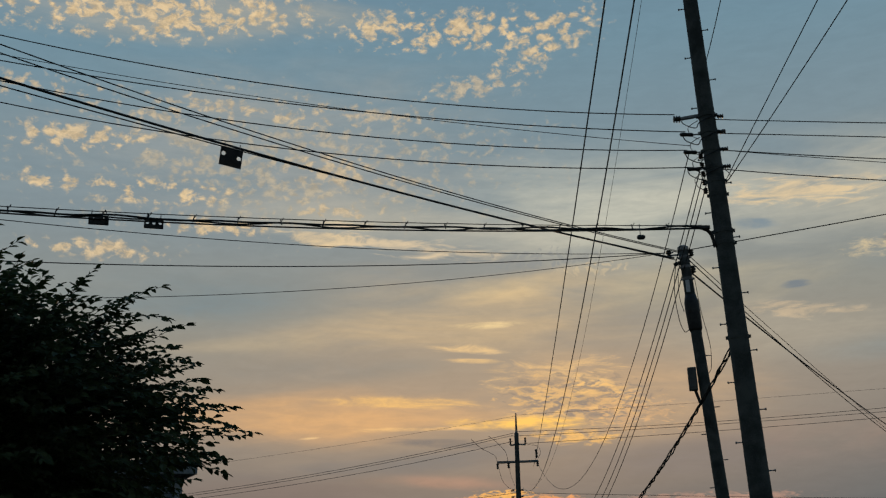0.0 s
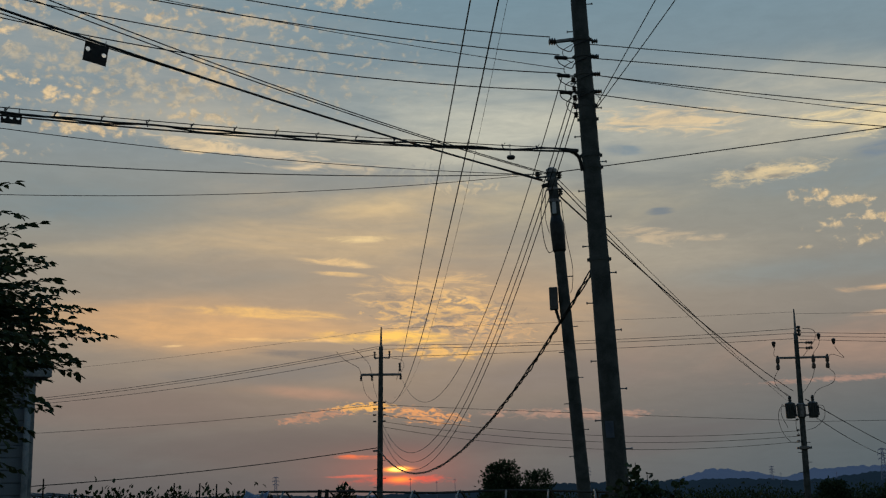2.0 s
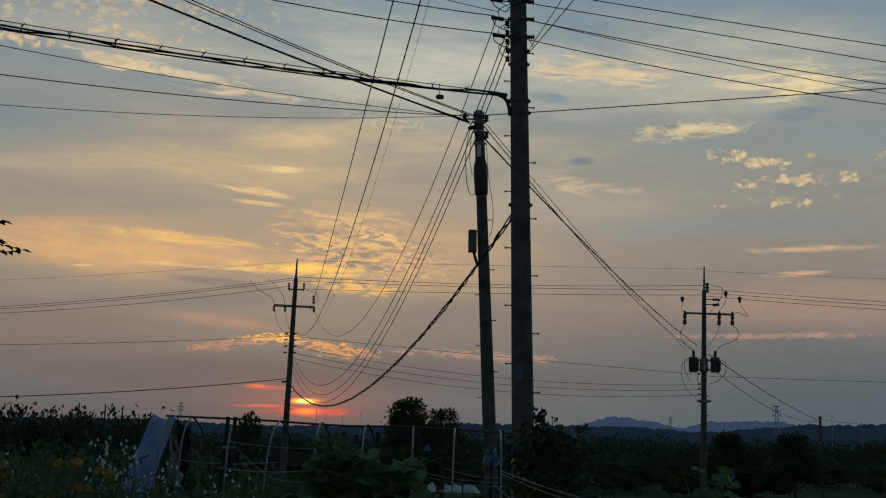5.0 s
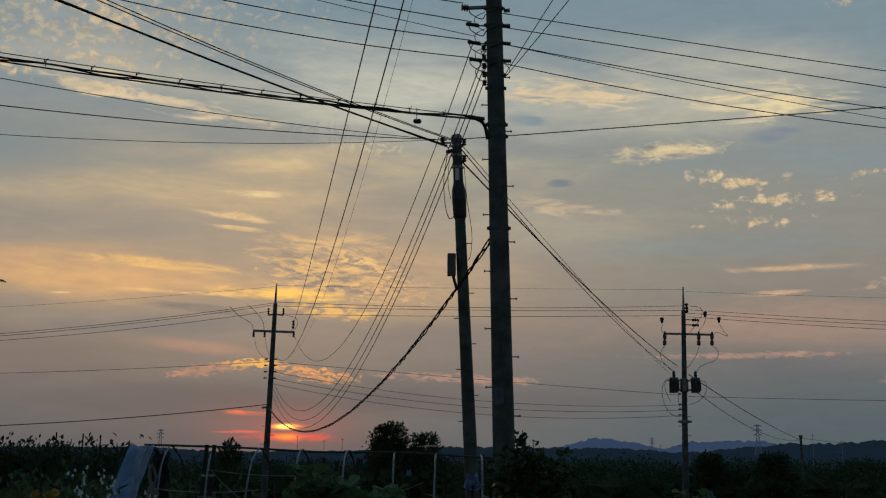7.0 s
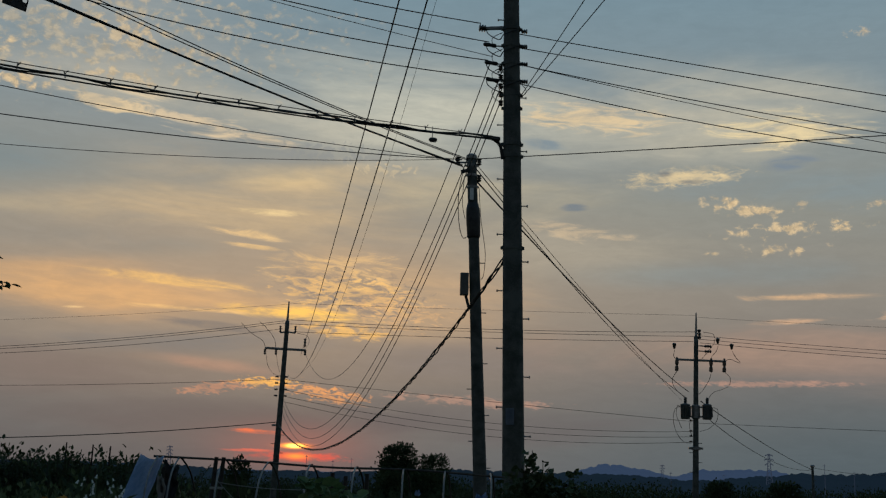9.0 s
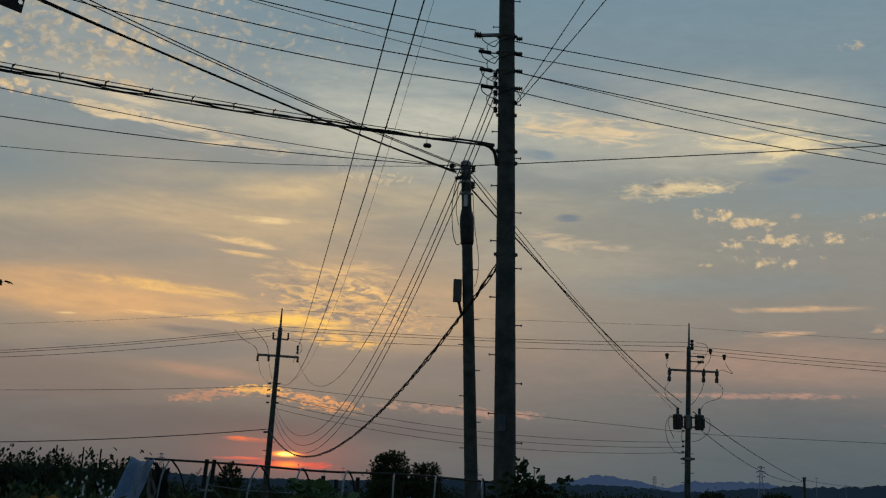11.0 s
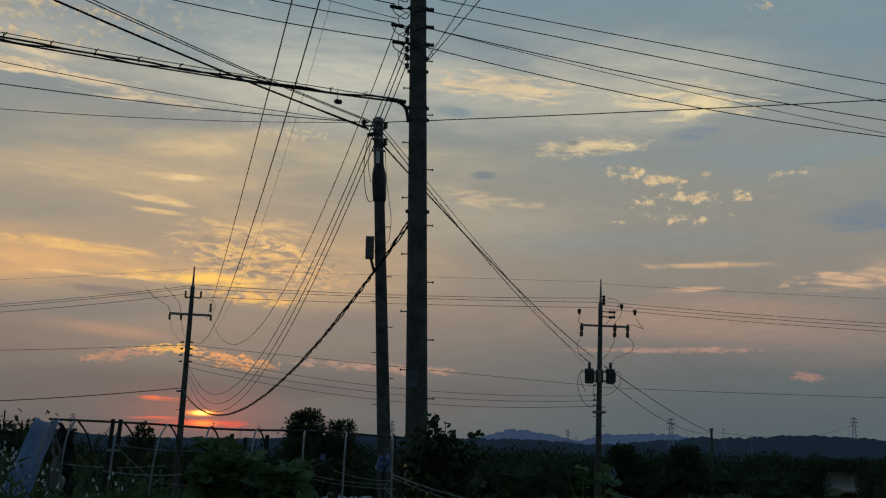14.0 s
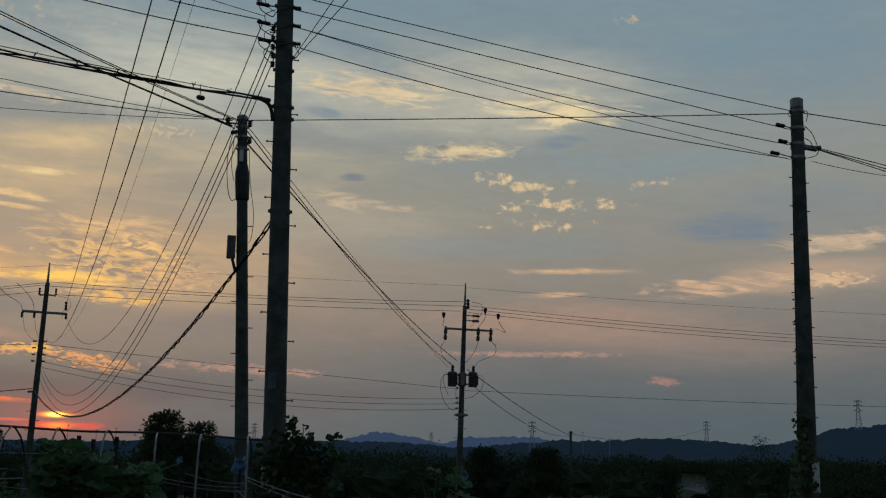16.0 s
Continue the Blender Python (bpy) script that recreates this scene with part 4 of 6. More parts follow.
cord(pole_q, [q_at(6.8, -0.12, -0.05), q_at(6.0, -0.15, -0.05), q_at(5.0, -0.16, -0.05), q_at(3.6, -0.17, -0.05), q_at(2.2, -0.2, -0.05)], 0.009, "riser_cable")
bm = fresh()
block(bm, q_at(1.45, 0.05, -0.16) - pole_q.location, (0.13, 0.012, 0.5), bevel=0.003)
part("tag_plate", bm, WHITE_PAINT, pole_q, "pale peeling plate")
for k in range(6):
    p = on(S_FOOT, S_TIP, -1 + k)
    bar(pole_s, p + Vector(((-1) ** k * 0.1, 0, 0)), p + Vector(((-1) ** k * 0.3, 0, 0)), 0.05, 0.05, "step_bolt")
bm = fresh()
lathe(bm, Vector(S_TIP) - pole_s.location - Vector((0, 0, 0.2)), (0, 0, 1), [(0, 0.14), (0.05, 0.2), (0.16, 0.2), (0.22, 0.12)], 14)
part("cap", bm, STEEL, pole_s)

# ---- cable ties on the bundle, hanging plates ----


def plate(at, w, h, holes, label, yaw):
    owner = thing("cable_marker", at, label, "cable marker", "cable markers")
    bm = fresh()
    nx, nz = int(w / 0.0085), int(h / 0.0085)
    grid = [[Vector((-w / 2 + w * i / nx, 0, -h * j / nz)) for i in range(nx + 1)] for j in range(nz + 1)]
    verts = {}
    for j in range(nz):
        for i in range(nx):
            c = (grid[j][i] + grid[j + 1][i + 1]) / 2
            if any(math.hypot(c.x - hx, c.z - hz) < hr for hx, hz, hr in holes):
                continue
            corners = []
            for jj, ii in ((j, i), (j, i + 1), (j + 1, i + 1), (j + 1, i)):
                if (jj, ii) not in verts:
                    p = grid[jj][ii].copy()
                    for hx, hz, hr in holes:
                        r = math.hypot(p.x - hx, p.z - hz)
                        if 0 < r < hr + 0.004:
                            p = Vector((hx + (p.x - hx) * hr / r, 0, hz + (p.z - hz) * hr / r))
                    verts[jj, ii] = bm.verts.new(p)
                corners.append(verts[jj, ii])
            bm.faces.new(corners)
    bmesh.ops.solidify(bm, geom=bm.faces[:], thickness=0.012)
    board = part("plate", bm, PLATE, owner)
    for x in (-w * 0.35, w * 0.35):
        bm = fresh()
        rod(bm, (x, 0, -0.01), (x, 0, 0.07), 0.006, seg=6)
        part("hook", bm, STEEL, owner)
    owner.rotation_euler = (0, radians(yaw[1]), radians(yaw[0]))
    return owner


plate((-5.25, 13.13, 7.44), 0.30, 0.27, ((-0.105, -0.10, 0.028), (0.105, -0.13, 0.028)), "dark square cable marker plate with two round holes", (38, 7))
plate((-6.26, 13.0, 6.53), 0.245, 0.14, ((-0.08, -0.06, 0.02), (0.0, -0.06, 0.02), (0.08, -0.06, 0.02)), "small dark cable marker plate with three holes", (28, 1))
plate((-6.87, 12.69, 6.54), 0.25, 0.13, ((-0.06, -0.03, 0.006), (0.06, -0.03, 0.006)), "small plain olive cable marker plate", (28, 1))
junction = thing("splice_case", (-0.12, 16.1, 6.63), "small black splice case hung under the trunk cable", "splice case")
bm = fresh()
lathe(bm, (-0.05, 0, -0.06), (1, 0.2, 0), [(0, 0.015), (0.02, 0.035), (0.1, 0.035), (0.12, 0.015)], 10)
part("case", bm, RUBBER, junction)
bm = fresh()
rod(bm, (0, 0, -0.04), (0, 0, 0.14), 0.006, seg=6)
part("hanger", bm, STEEL, junction)

# ---- distance: hills, water, pylons ----


def ridge(name, dist, stops, depth, colour, label, rough_h, seed):
    """A range of hills: crest heights by azimuth, falling away before and behind; slopes self-lit."""
    bm = fresh()
    a0, a1 = stops[0][0], stops[-1][0]
    cols, rows = 900, 7
    grid = []
    for c in range(cols + 1):
        a = a0 + (a1 - a0) * c / cols
        for (p0, e0), (p1, e1) in zip(stops, stops[1:]):
            if p0 <= a <= p1:
                u = (a - p0) / (p1 - p0)
                e = e0 + (e1 - e0) * u * u * (3 - 2 * u)
        crest = 1.6 + dist * math.tan(radians(e)) + rough_h * (0.8 * noise.noise((a * 1.1, seed, 0)) + 0.7 * noise.noise((a * 4.1, seed, 5)) + 0.55 * noise.noise((a * 14.0, seed, 9)) + 0.4 * noise.noise((a * 31.0, seed, 2)))
        col = []
        for r in range(rows):
            s = r / (rows - 1) * 2 - 1
            rr = dist + depth * s
            h = -12 + (crest + 12) * (1 - abs(s) ** 1.6)
            way_out = bearing(a, 0) * rr
            col.append(bm.verts.new((way_out.x, way_out.y, h + (0 if abs(s) < 0.01 else rough_h * 0.6 * noise.noise((a * 3.0, s * 3, seed))))))
        grid.append(col)
    for c in range(cols):
        for r in range(rows - 1):
            bm.faces.new((grid[c][r], grid[c + 1][r], grid[c + 1][r + 1], grid[c][r + 1]))
    bmesh.ops.recalc_face_normals(bm, faces=bm.faces[:])
    # aerial haze is put in as a faint emission of the slopes
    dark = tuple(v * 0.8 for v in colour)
    mat = surface(name + "_slope_haze_glow", (0.01, 0.014, 0.015), (0.02, 0.026, 0.027), 0.004, 1.0, bump=0.0, fine=0.03, glow=dark)
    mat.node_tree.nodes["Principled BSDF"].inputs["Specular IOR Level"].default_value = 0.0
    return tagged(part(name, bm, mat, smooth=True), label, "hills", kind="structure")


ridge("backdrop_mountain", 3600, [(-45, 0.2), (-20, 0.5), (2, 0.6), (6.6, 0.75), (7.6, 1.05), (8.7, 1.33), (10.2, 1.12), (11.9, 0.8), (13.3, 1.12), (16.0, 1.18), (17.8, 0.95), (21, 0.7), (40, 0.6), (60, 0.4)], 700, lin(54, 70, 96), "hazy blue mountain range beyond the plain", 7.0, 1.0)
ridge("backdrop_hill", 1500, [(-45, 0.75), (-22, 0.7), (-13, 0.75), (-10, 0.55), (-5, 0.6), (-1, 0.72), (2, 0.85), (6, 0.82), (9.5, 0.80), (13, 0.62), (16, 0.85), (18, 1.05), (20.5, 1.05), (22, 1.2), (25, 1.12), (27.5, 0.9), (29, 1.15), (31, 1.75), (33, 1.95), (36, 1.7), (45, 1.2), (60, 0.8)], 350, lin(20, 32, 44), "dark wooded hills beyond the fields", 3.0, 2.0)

WATER = surface("river_water", (0.02, 0.03, 0.035), (0.03, 0.04, 0.045), 0.05, 0.06, bump=0.08, fine=0.6)
bm = fresh()
shore0, shore1 = [], []
for k in range(60):
    a = 22.6 + 12.0 * k / 59
    r0 = 300 + 60 * noise.noise((a * 0.7, 0, 0))
    r1 = 760 + 60 * noise.noise((a * 0.5, 4, 0))
    shore0.append(bm.verts.new((*(bearing(a, 0) * r0).xy, -5.35)))
    shore1.append(bm.verts.new((*(bearing(a, 0) * r1).xy, -5.35)))
for k in range(59):
    bm.faces.new((shore0[k], shore0[k + 1], shore1[k + 1], shore1[k]))
bmesh.ops.recalc_face_normals(bm, faces=bm.faces[:])
tagged(part("water", bm, WATER), "pale still river reflecting the evening sky", "water", kind="structure")

# far steel, also on the distant poles; blue emission stands in for haze
PYLON = surface("pylon_haze_glow", (0.03, 0.035, 0.045), (0.05, 0.055, 0.065), 0.5, 0.8, 0.0, bump=0.0, glow=lin(38, 44, 58))


def pylon(az_deg, foot_el, tip_el, dist, label):
    foot = bearing(az_deg, 0) * dist
    z0, z1 = 1.6 + dist * math.tan(radians(foot_el)) - 6, 1.6 + dist * math.tan(radians(tip_el))
    owner = thing("transmission_tower", (foot.x, foot.y, z0), label, "pylon", "pylons on the hills")
    h = z1 - z0
    side = Vector((math.cos(radians(az_deg)), -math.sin(radians(az_deg)), 0))
    back = Vector((math.sin(radians(az_deg)), math.cos(radians(az_deg)), 0))
    half = lambda u: h * (0.085 * (1 - u) ** 1.3 + 0.02)
    for i in (-1, 1):
        for j in (-1, 1):
            bm = fresh()
            sweep(bm, [(side * i + back * j) * half(u / 10) + Vector((0, 0, h * u / 10)) for u in range(11)], h * 0.011, 5)
            part("leg", bm, PYLON, owner)
    for k in range(9):
        u, v = k / 9, (k + 1) / 9
        bm = fresh()
        rod(bm, side * -half(u) + back * -half(u) + Vector((0, 0, h * u)), side * half(v) + back * -half(v) + Vector((0, 0, h * v)), h * 0.006, seg=4)
        rod(bm, side * half(u) + back * -half(u) + Vector((0, 0, h * u)), side * -half(v) + back * -half(v) + Vector((0, 0, h * v)), h * 0.006, seg=4)
        part("brace", bm, PYLON, owner)
    for u, w in ((0.66, 0.13), (0.81, 0.145), (0.95, 0.12)):
        for s in (-1, 1):
            bm = fresh()
            rod(bm, side * (s * half(u)) + Vector((0, 0, h * (u + 0.025))), side * (s * h * w) + Vector((0, 0, h * u)), h * 0.012, h * 0.008, 5)
            rod(bm, side * (s * half(u)) + Vector((0, 0, h * (u - 0.01))), side * (s * h * w) + Vector((0, 0, h * u)), h * 0.008, seg=5)
            rod(bm, side * (s * h * w * 0.95) + Vector((0, 0, h * u)), side * (s * h * w * 0.95) + Vector((0, 0, h * (u - 0.045))), h * 0.009, seg=5)
            part("crossarm", bm, PYLON, owner)
    return owner


pylon(31.82, 1.85, 3.09, 1450, "dark lattice transmission tower on a wooded hill")
pylon(24.85, 1.1, 2.05, 1450, "dark lattice transmission tower on a wooded hill")
pylon(16.4, 0.75, 1.95, 1300, "dark lattice transmission tower before the blue mountains")
pylon(-12.63, 0.7, 1.6, 1400, "tiny lattice transmission tower over the hedge")
pylon(2.68, 0.7, 1.6, 1400, "tiny lattice transmission tower behind the poles")
pylon(11.4, 0.7, 1.32, 1450, "tiny lattice transmission tower before the blue mountains")
for a, e in ((-6.05, 1.35), (-3.85, 1.25), (-4.75, 1.15), (11.8, 1.0), (18.9, 1.5), (14.3, 0.95), (20.2, 1.2)):
    p = bearing(a, 0) * 700
    post = thing("distant_pole", (p.x, p.y, -5.5), "tiny far utility pole on the plain", "utility pole", "far poles")
    top = 1.6 + 700 * math.tan(radians(e))
    bm = fresh()
    rod(bm, (0, 0, -0.5), (0, 0, top + 5.5), 0.17, 0.12, 6)
    part("shaft", bm, PYLON, post)
    bm = fresh()
    rod(bm, (-0.9, 0, top + 4.6), (0.9, 0, top + 4.6), 0.12, seg=5)
    part("crossarm", bm, PYLON, post)

# ---- plants ----


def leafage(name, rows, material, parent=None, fold=0.25, kind="", cores=()):
    """Many small leaves in one mesh. rows: (place, way, upward normal, length, width)."""
    verts, faces = [], []
    for p, d, up, ln, wd in rows:
        s = d.cross(up)
        if s.length < 1e-5:
            s = Vector((1, 0, 0))
        s.normalize()
        u = s.cross(d)
        i = len(verts)
        f = u * (wd * fold)
        verts += [p, p + d * (ln * 0.35) + s * (wd * 0.5) + f, p + d * (ln * 0.35) - s * (wd * 0.5) + f,
                  p + d * (ln * 0.7) + s * (wd * 0.36) + f * 0.6, p + d * (ln * 0.7) - s * (wd * 0.36) + f * 0.6, p + d * ln - f * 0.4, p + d * (ln * 0.5)]
        faces += [(i, i + 1, i + 6), (i, i + 6, i + 2), (i + 1, i + 3, i + 6), (i + 6, i + 4, i + 2), (i + 3, i + 5, i + 6), (i + 6, i + 5, i + 4)]
    for c, rad in cores:
        # shaded leaf mass deep inside the crown
        i0 = len(verts)
        for j in range(9):
            for k in range(16):
                th, ph = (j + 0.15) * math.pi / 8.3, k * math.pi / 8
                d = Vector((math.cos(ph) * math.sin(th), math.sin(ph) * math.sin(th), math.cos(th)))
                q = 0.9 + 0.4 * noise.noise(d * 1.9 + c) + 0.35 * noise.noise(d * 5.0 + c)
                verts.append(c + Vector((d.x * rad.x, d.y * rad.y, d.z * rad.z)) * q)
        for j in range(8):
            for k in range(16):
                faces.append((i0 + j * 16 + k, i0 + j * 16 + (k + 1) % 16, i0 + j * 16 + 16 + (k + 1) % 16, i0 + j * 16 + 16 + k))
    me = bpy.data.meshes.new(name)
    me.from_pydata([tuple(v) for v in verts], [], faces)
    me.materials.append(material)
    ob = new(name, me)
    if parent:
        ob.parent = parent
    return tagged(ob, kind=kind)


def rand_way(rng, up=0.0):
    while True:
        v = Vector((rng.uniform(-1, 1), rng.uniform(-1, 1), rng.uniform(-1, 1) + up))
        if 0.05 < v.length < 1.6:
            return v.normalized()


def spray(rng, rows, stems, start, way_out, length, leaf, droop=0.5, gap=None):
    """A twig with leaves to both sides by turns."""
    gap = gap or leaf * 0.42
    steps = max(3, int(length / gap))
    p, d = Vector(start), Vector(way_out).normalized()
    line = [p.copy()]
    for i in range(steps):
        d = (d + Vector((0, 0, -droop * gap)) + rand_way(rng) * 0.08).normalized()
        p = p + d * gap
        line.append(p.copy())
        side = d.cross(Vector((0, 0, 1)))
        if side.length < 1e-4:
            side = Vector((1, 0, 0))
        side = side.normalized() * (1 if i % 2 else -1)
        out_way = (d * 0.75 + side * 0.75 + Vector((0, 0, -0.25)) + rand_way(rng) * 0.35).normalized()
        k = leaf * rng.uniform(0.7, 1.15)
        rows.append((p.copy(), out_way, (Vector((0, -0.5, 1)) + rand_way(rng) * 0.8).normalized(), k, k * 0.58))
    rows.append((p.copy(), d, Vector((0, 0, 1)), leaf, leaf * 0.48))
    stems.append(line)


def limb_mesh(name, lines, r0, r1, material, parent, seg=6, kind=""):
    bm = fresh()
    for line in lines:
        n_pts = len(line)
        sweep(bm, line, [r0 + (r1 - r0) * i / (n_pts - 1) for i in range(n_pts)], seg)
    return tagged(part(name, bm, material, parent, smooth=True), kind=kind)


# near tree with drooping leafy sprays
rng = random.Random(11)
TREE_AT, CROWN, CROWN_R = Vector((-4.25, 5.95, 0)), Vector((-4.2, 5.95, 2.44)), Vector((1.52, 1.4, 1.14))
tree = thing("tree", (TREE_AT.x, TREE_AT.y, land(TREE_AT.x, TREE_AT.y)), "dense dark green broadleaf tree with drooping leafy twigs", "tree")
base = tree.location.copy()
bm = fresh()
sweep(bm, [(0, 0, -0.15), (0.02, 0, 0.3), (0.05, 0.02, 0.8), (0.02, 0.04, 1.3), (-0.02, 0.02, 1.8)], [0.15, 0.11, 0.10, 0.085, 0.06], 12)
part("trunk", bm, BARK, tree, smooth=True)
rows, stems = [], []
for k in range(9):
    a = 2 * math.pi * k / 9 + rng.uniform(-0.2, 0.2)
    end = CROWN - base + Vector((CROWN_R.x * 0.75 * math.cos(a), CROWN_R.y * 0.75 * math.sin(a), rng.uniform(-0.5, 0.75)))
    start = Vector((0, 0, rng.uniform(0.9, 1.7)))
    mid = start.lerp(end, 0.5) + Vector((0, 0, 0.25))
    limb_mesh("limb", [[start, start.lerp(mid, 0.6), mid, mid.lerp(end, 0.6), end]], 0.04, 0.012, BARK, tree, 7)
for k in range(3400):
    d = rand_way(rng, 0.1)
    rad = rng.uniform(0.25, 1.0) ** 0.5
    bump = 1 + 0.20 * noise.noise(d * 2.6)
    p = CROWN - base + Vector((d.x * CROWN_R.x, d.y * CROWN_R.y, d.z * CROWN_R.z)) * rad * bump
    if d.z < 0.0 and d.x > -0.3:
        p.x += d.z * 1.0
    if p.z < 0.35:
        continue
    # thin on the lower sunset side
    w = p + base
    if w.z < 2.5 and math.atan2(w.x, w.y) > radians(-29.5) and rng.random() < 0.82:
        continue
    out_way = Vector((d.x, d.y, d.z * 0.35 + 0.22))
    spray(rng, rows, stems, p - out_way * 0.25, out_way, rng.uniform(0.28, 0.62), 0.066, 0.9)
for k in range(230):
    a, e = rng.uniform(-31.0, -25.6), rng.uniform(-1.5, 7.5)
    at_tip = EYE + bearing(a, e) * rng.uniform(6.0, 7.2) - base
    spray(rng, rows, stems, at_tip + Vector((-0.25, 0, 0.08)), (1.0, rng.uniform(-0.5, 0.5), rng.uniform(-0.5, 0.3)), rng.uniform(0.2, 0.42), 0.06, 0.9)
for a, e in ((-24.6, 6.3), (-24.3, 5.2), (-24.6, 4.2), (-25.0, 3.4), (-25.3, 7.2), (-25.6, 2.2), (-25.3, 5.6), (-25.7, 1.2)):
    at_tip = EYE + bearing(a, e) * 6.3 - base
    spray(rng, rows, stems, at_tip + Vector((-0.42, 0.1, 0.16)), (1.0, -0.2, -0.15), 0.55, 0.062, 0.7)
leafage("crown", rows, LEAF, tree, cores=[(CROWN - base, CROWN_R * 0.55), (CROWN - base + Vector((0.3, -0.1, -0.4)), CROWN_R * 0.5), (CROWN - base + Vector((-0.2, 0, 0.4)), CROWN_R * 0.45)])
limb_mesh("twig", stems, 0.0035, 0.0015, BARK, tree, 3, "stuff")

# ---- white-sided building ----
HX, HY = -6.15, 13.68
house = thing("building", (HX, HY, land(HX, HY) - 0.3), "low white-sided building with a flat overhanging roof edge", "building")
hb = house.location
house.rotation_euler = (0, 0, radians(38))
FASCIA = surface("weathered_fascia", (0.15, 0.18, 0.20), (0.29, 0.32, 0.34), 6.0, 0.7, bump=0.3)
SIDING = surface("painted_siding", (0.10, 0.13, 0.16), (0.19, 0.23, 0.27), 1.2, 0.6, bump=0.2, vary=0.2)
bm = fresh()
block(bm, Vector((HX - 3.0, HY + 2.55, 1.32)) - hb, (5.9, 5.0, 4.1))
part("wall", bm, SIDING, house)
bm = fresh()
block(bm, Vector((0, 0, 0)), (6.0, 0.035, 0.142), bevel=0.008)
board_mesh = bpy.data.meshes.new("siding_board")
bm.to_mesh(board_mesh)
bm.free()
board_mesh.materials.append(SIDING)
bm = fresh()
block(bm, Vector((0, 0, 0)), (0.035, 5.0, 0.142), bevel=0.008)
side_mesh = bpy.data.meshes.new("siding_board")
bm.to_mesh(side_mesh)
bm.free()
side_mesh.materials.append(SIDING)
for k in range(26):
    z = -0.6 + 0.15 * k
    for me, at in ((board_mesh, (HX - 3.02, HY + 0.03, z)), (side_mesh, (HX - 0.03, HY + 2.56, z))):
        ob = new("siding_board", me)
        ob.parent = house
        ob.location = Vector(at) - hb
        ob.rotation_euler = (radians(2), 0, 0) if me is board_mesh else (0, radians(-2), 0)
for a, b in (((HX + 0.0, HY + 0.0), (0.10, 0.10)),):
    bm = fresh()
    block(bm, Vector((a[0], a[1], 1.3)) - hb, (b[0], b[1], 3.9), bevel=0.01)
    part("corner_trim", bm, FASCIA, house, "white corner board")
bm = fresh()
sweep(bm, [Vector((HX - 0.05, HY - 0.10, z)) - hb for z in (3.1, 2.0, 1.0, 0.0, -0.6)], 0.04, 10)
part("downpipe", bm, FASCIA, house, "pale downpipe", True)
bm = fresh()
block(bm, Vector((HX - 3.0 + 0.02, HY + 2.5, 3.42)) - hb, (6.30, 5.20, 0.10), bevel=0.02)
roof = part("roof", bm, GREY_PAINT, house)
bm = fresh()
block(bm, Vector((HX - 3.0 + 0.04, HY - 0.14, 3.38)) - hb, (6.34, 0.04, 0.16), bevel=0.01)
part("fascia", bm, FASCIA, roof, "pale weathered fascia")
bm = fresh()
block(bm, Vector((HX + 0.19, HY + 2.5, 3.38)) - hb, (0.04, 5.20, 0.16), bevel=0.01)
part("fascia", bm, FASCIA, roof, "pale weathered fascia")

# low polytunnel roof beyond the hedge
SHEET = surface("plastic_sheet", (0.22, 0.27, 0.36), (0.36, 0.42, 0.52), 3.0, 0.35, bump=0.3)
shed = thing("polytunnel", (-10.6, 20.6, land(-10.6, 20.6)), "low polytunnel covered in pale blue sheeting", "polytunnel")
bm = fresh()
prof = [(-1.9, 0.0), (-1.85, 1.5), (-1.3, 2.35), (-0.3, 2.83), (0.7, 2.72), (1.5, 2.35), (2.0, 1.6), (2.1, 0.0)]
rows_v = []
for j in range(9):
    y = j * 0.6
    rows_v.append([bm.verts.new((x, y, z + 0.03 * noise.noise((x, y * 2, z)))) for x, z in prof])
for r0, r1 in zip(rows_v, rows_v[1:]):
    for k in range(len(prof) - 1):
        bm.faces.new((r0[k], r0[k + 1], r1[k + 1], r1[k]))
bmesh.ops.solidify(bm, geom=bm.faces[:], thickness=0.01)
part("cover", bm, SHEET, shed, smooth=True)
for j in range(0, 9, 2):
    bm = fresh()
    sweep(bm, [(x * 1.01, j * 0.6, z * 1.01) for x, z in prof], 0.025, 6)
    part("hoop", bm, STEEL, shed)

# ---- hedge, woods and trees ----
rng = random.Random(5)
HEDGE_LEAF = leaf_material("hedge_leaf", (0.024, 0.042, 0.016), (0.058, 0.085, 0.036), 0.15)


def clump_rows(rng, centre, radii_v, count, leaf, rows):
    """Leaves filling a lumpy egg, thicker towards its skin."""
    seed = rng.uniform(0, 100)
    for _ in range(count):
        d = rand_way(rng, 0.15)
        rad = rng.random() ** 0.45 * (1 + 0.32 * noise.noise(d * 1.7 + Vector((seed, 0, 0))))
        p = centre + Vector((d.x * radii_v.x, d.y * radii_v.y, d.z * radii_v.z)) * rad
        k = leaf * rng.uniform(0.6, 1.3)
        rows.append((p, (d + rand_way(rng) * 0.9 + Vector((0, 0, 0.3))).normalized(), rand_way(rng, 0.6), k, k * 0.55))


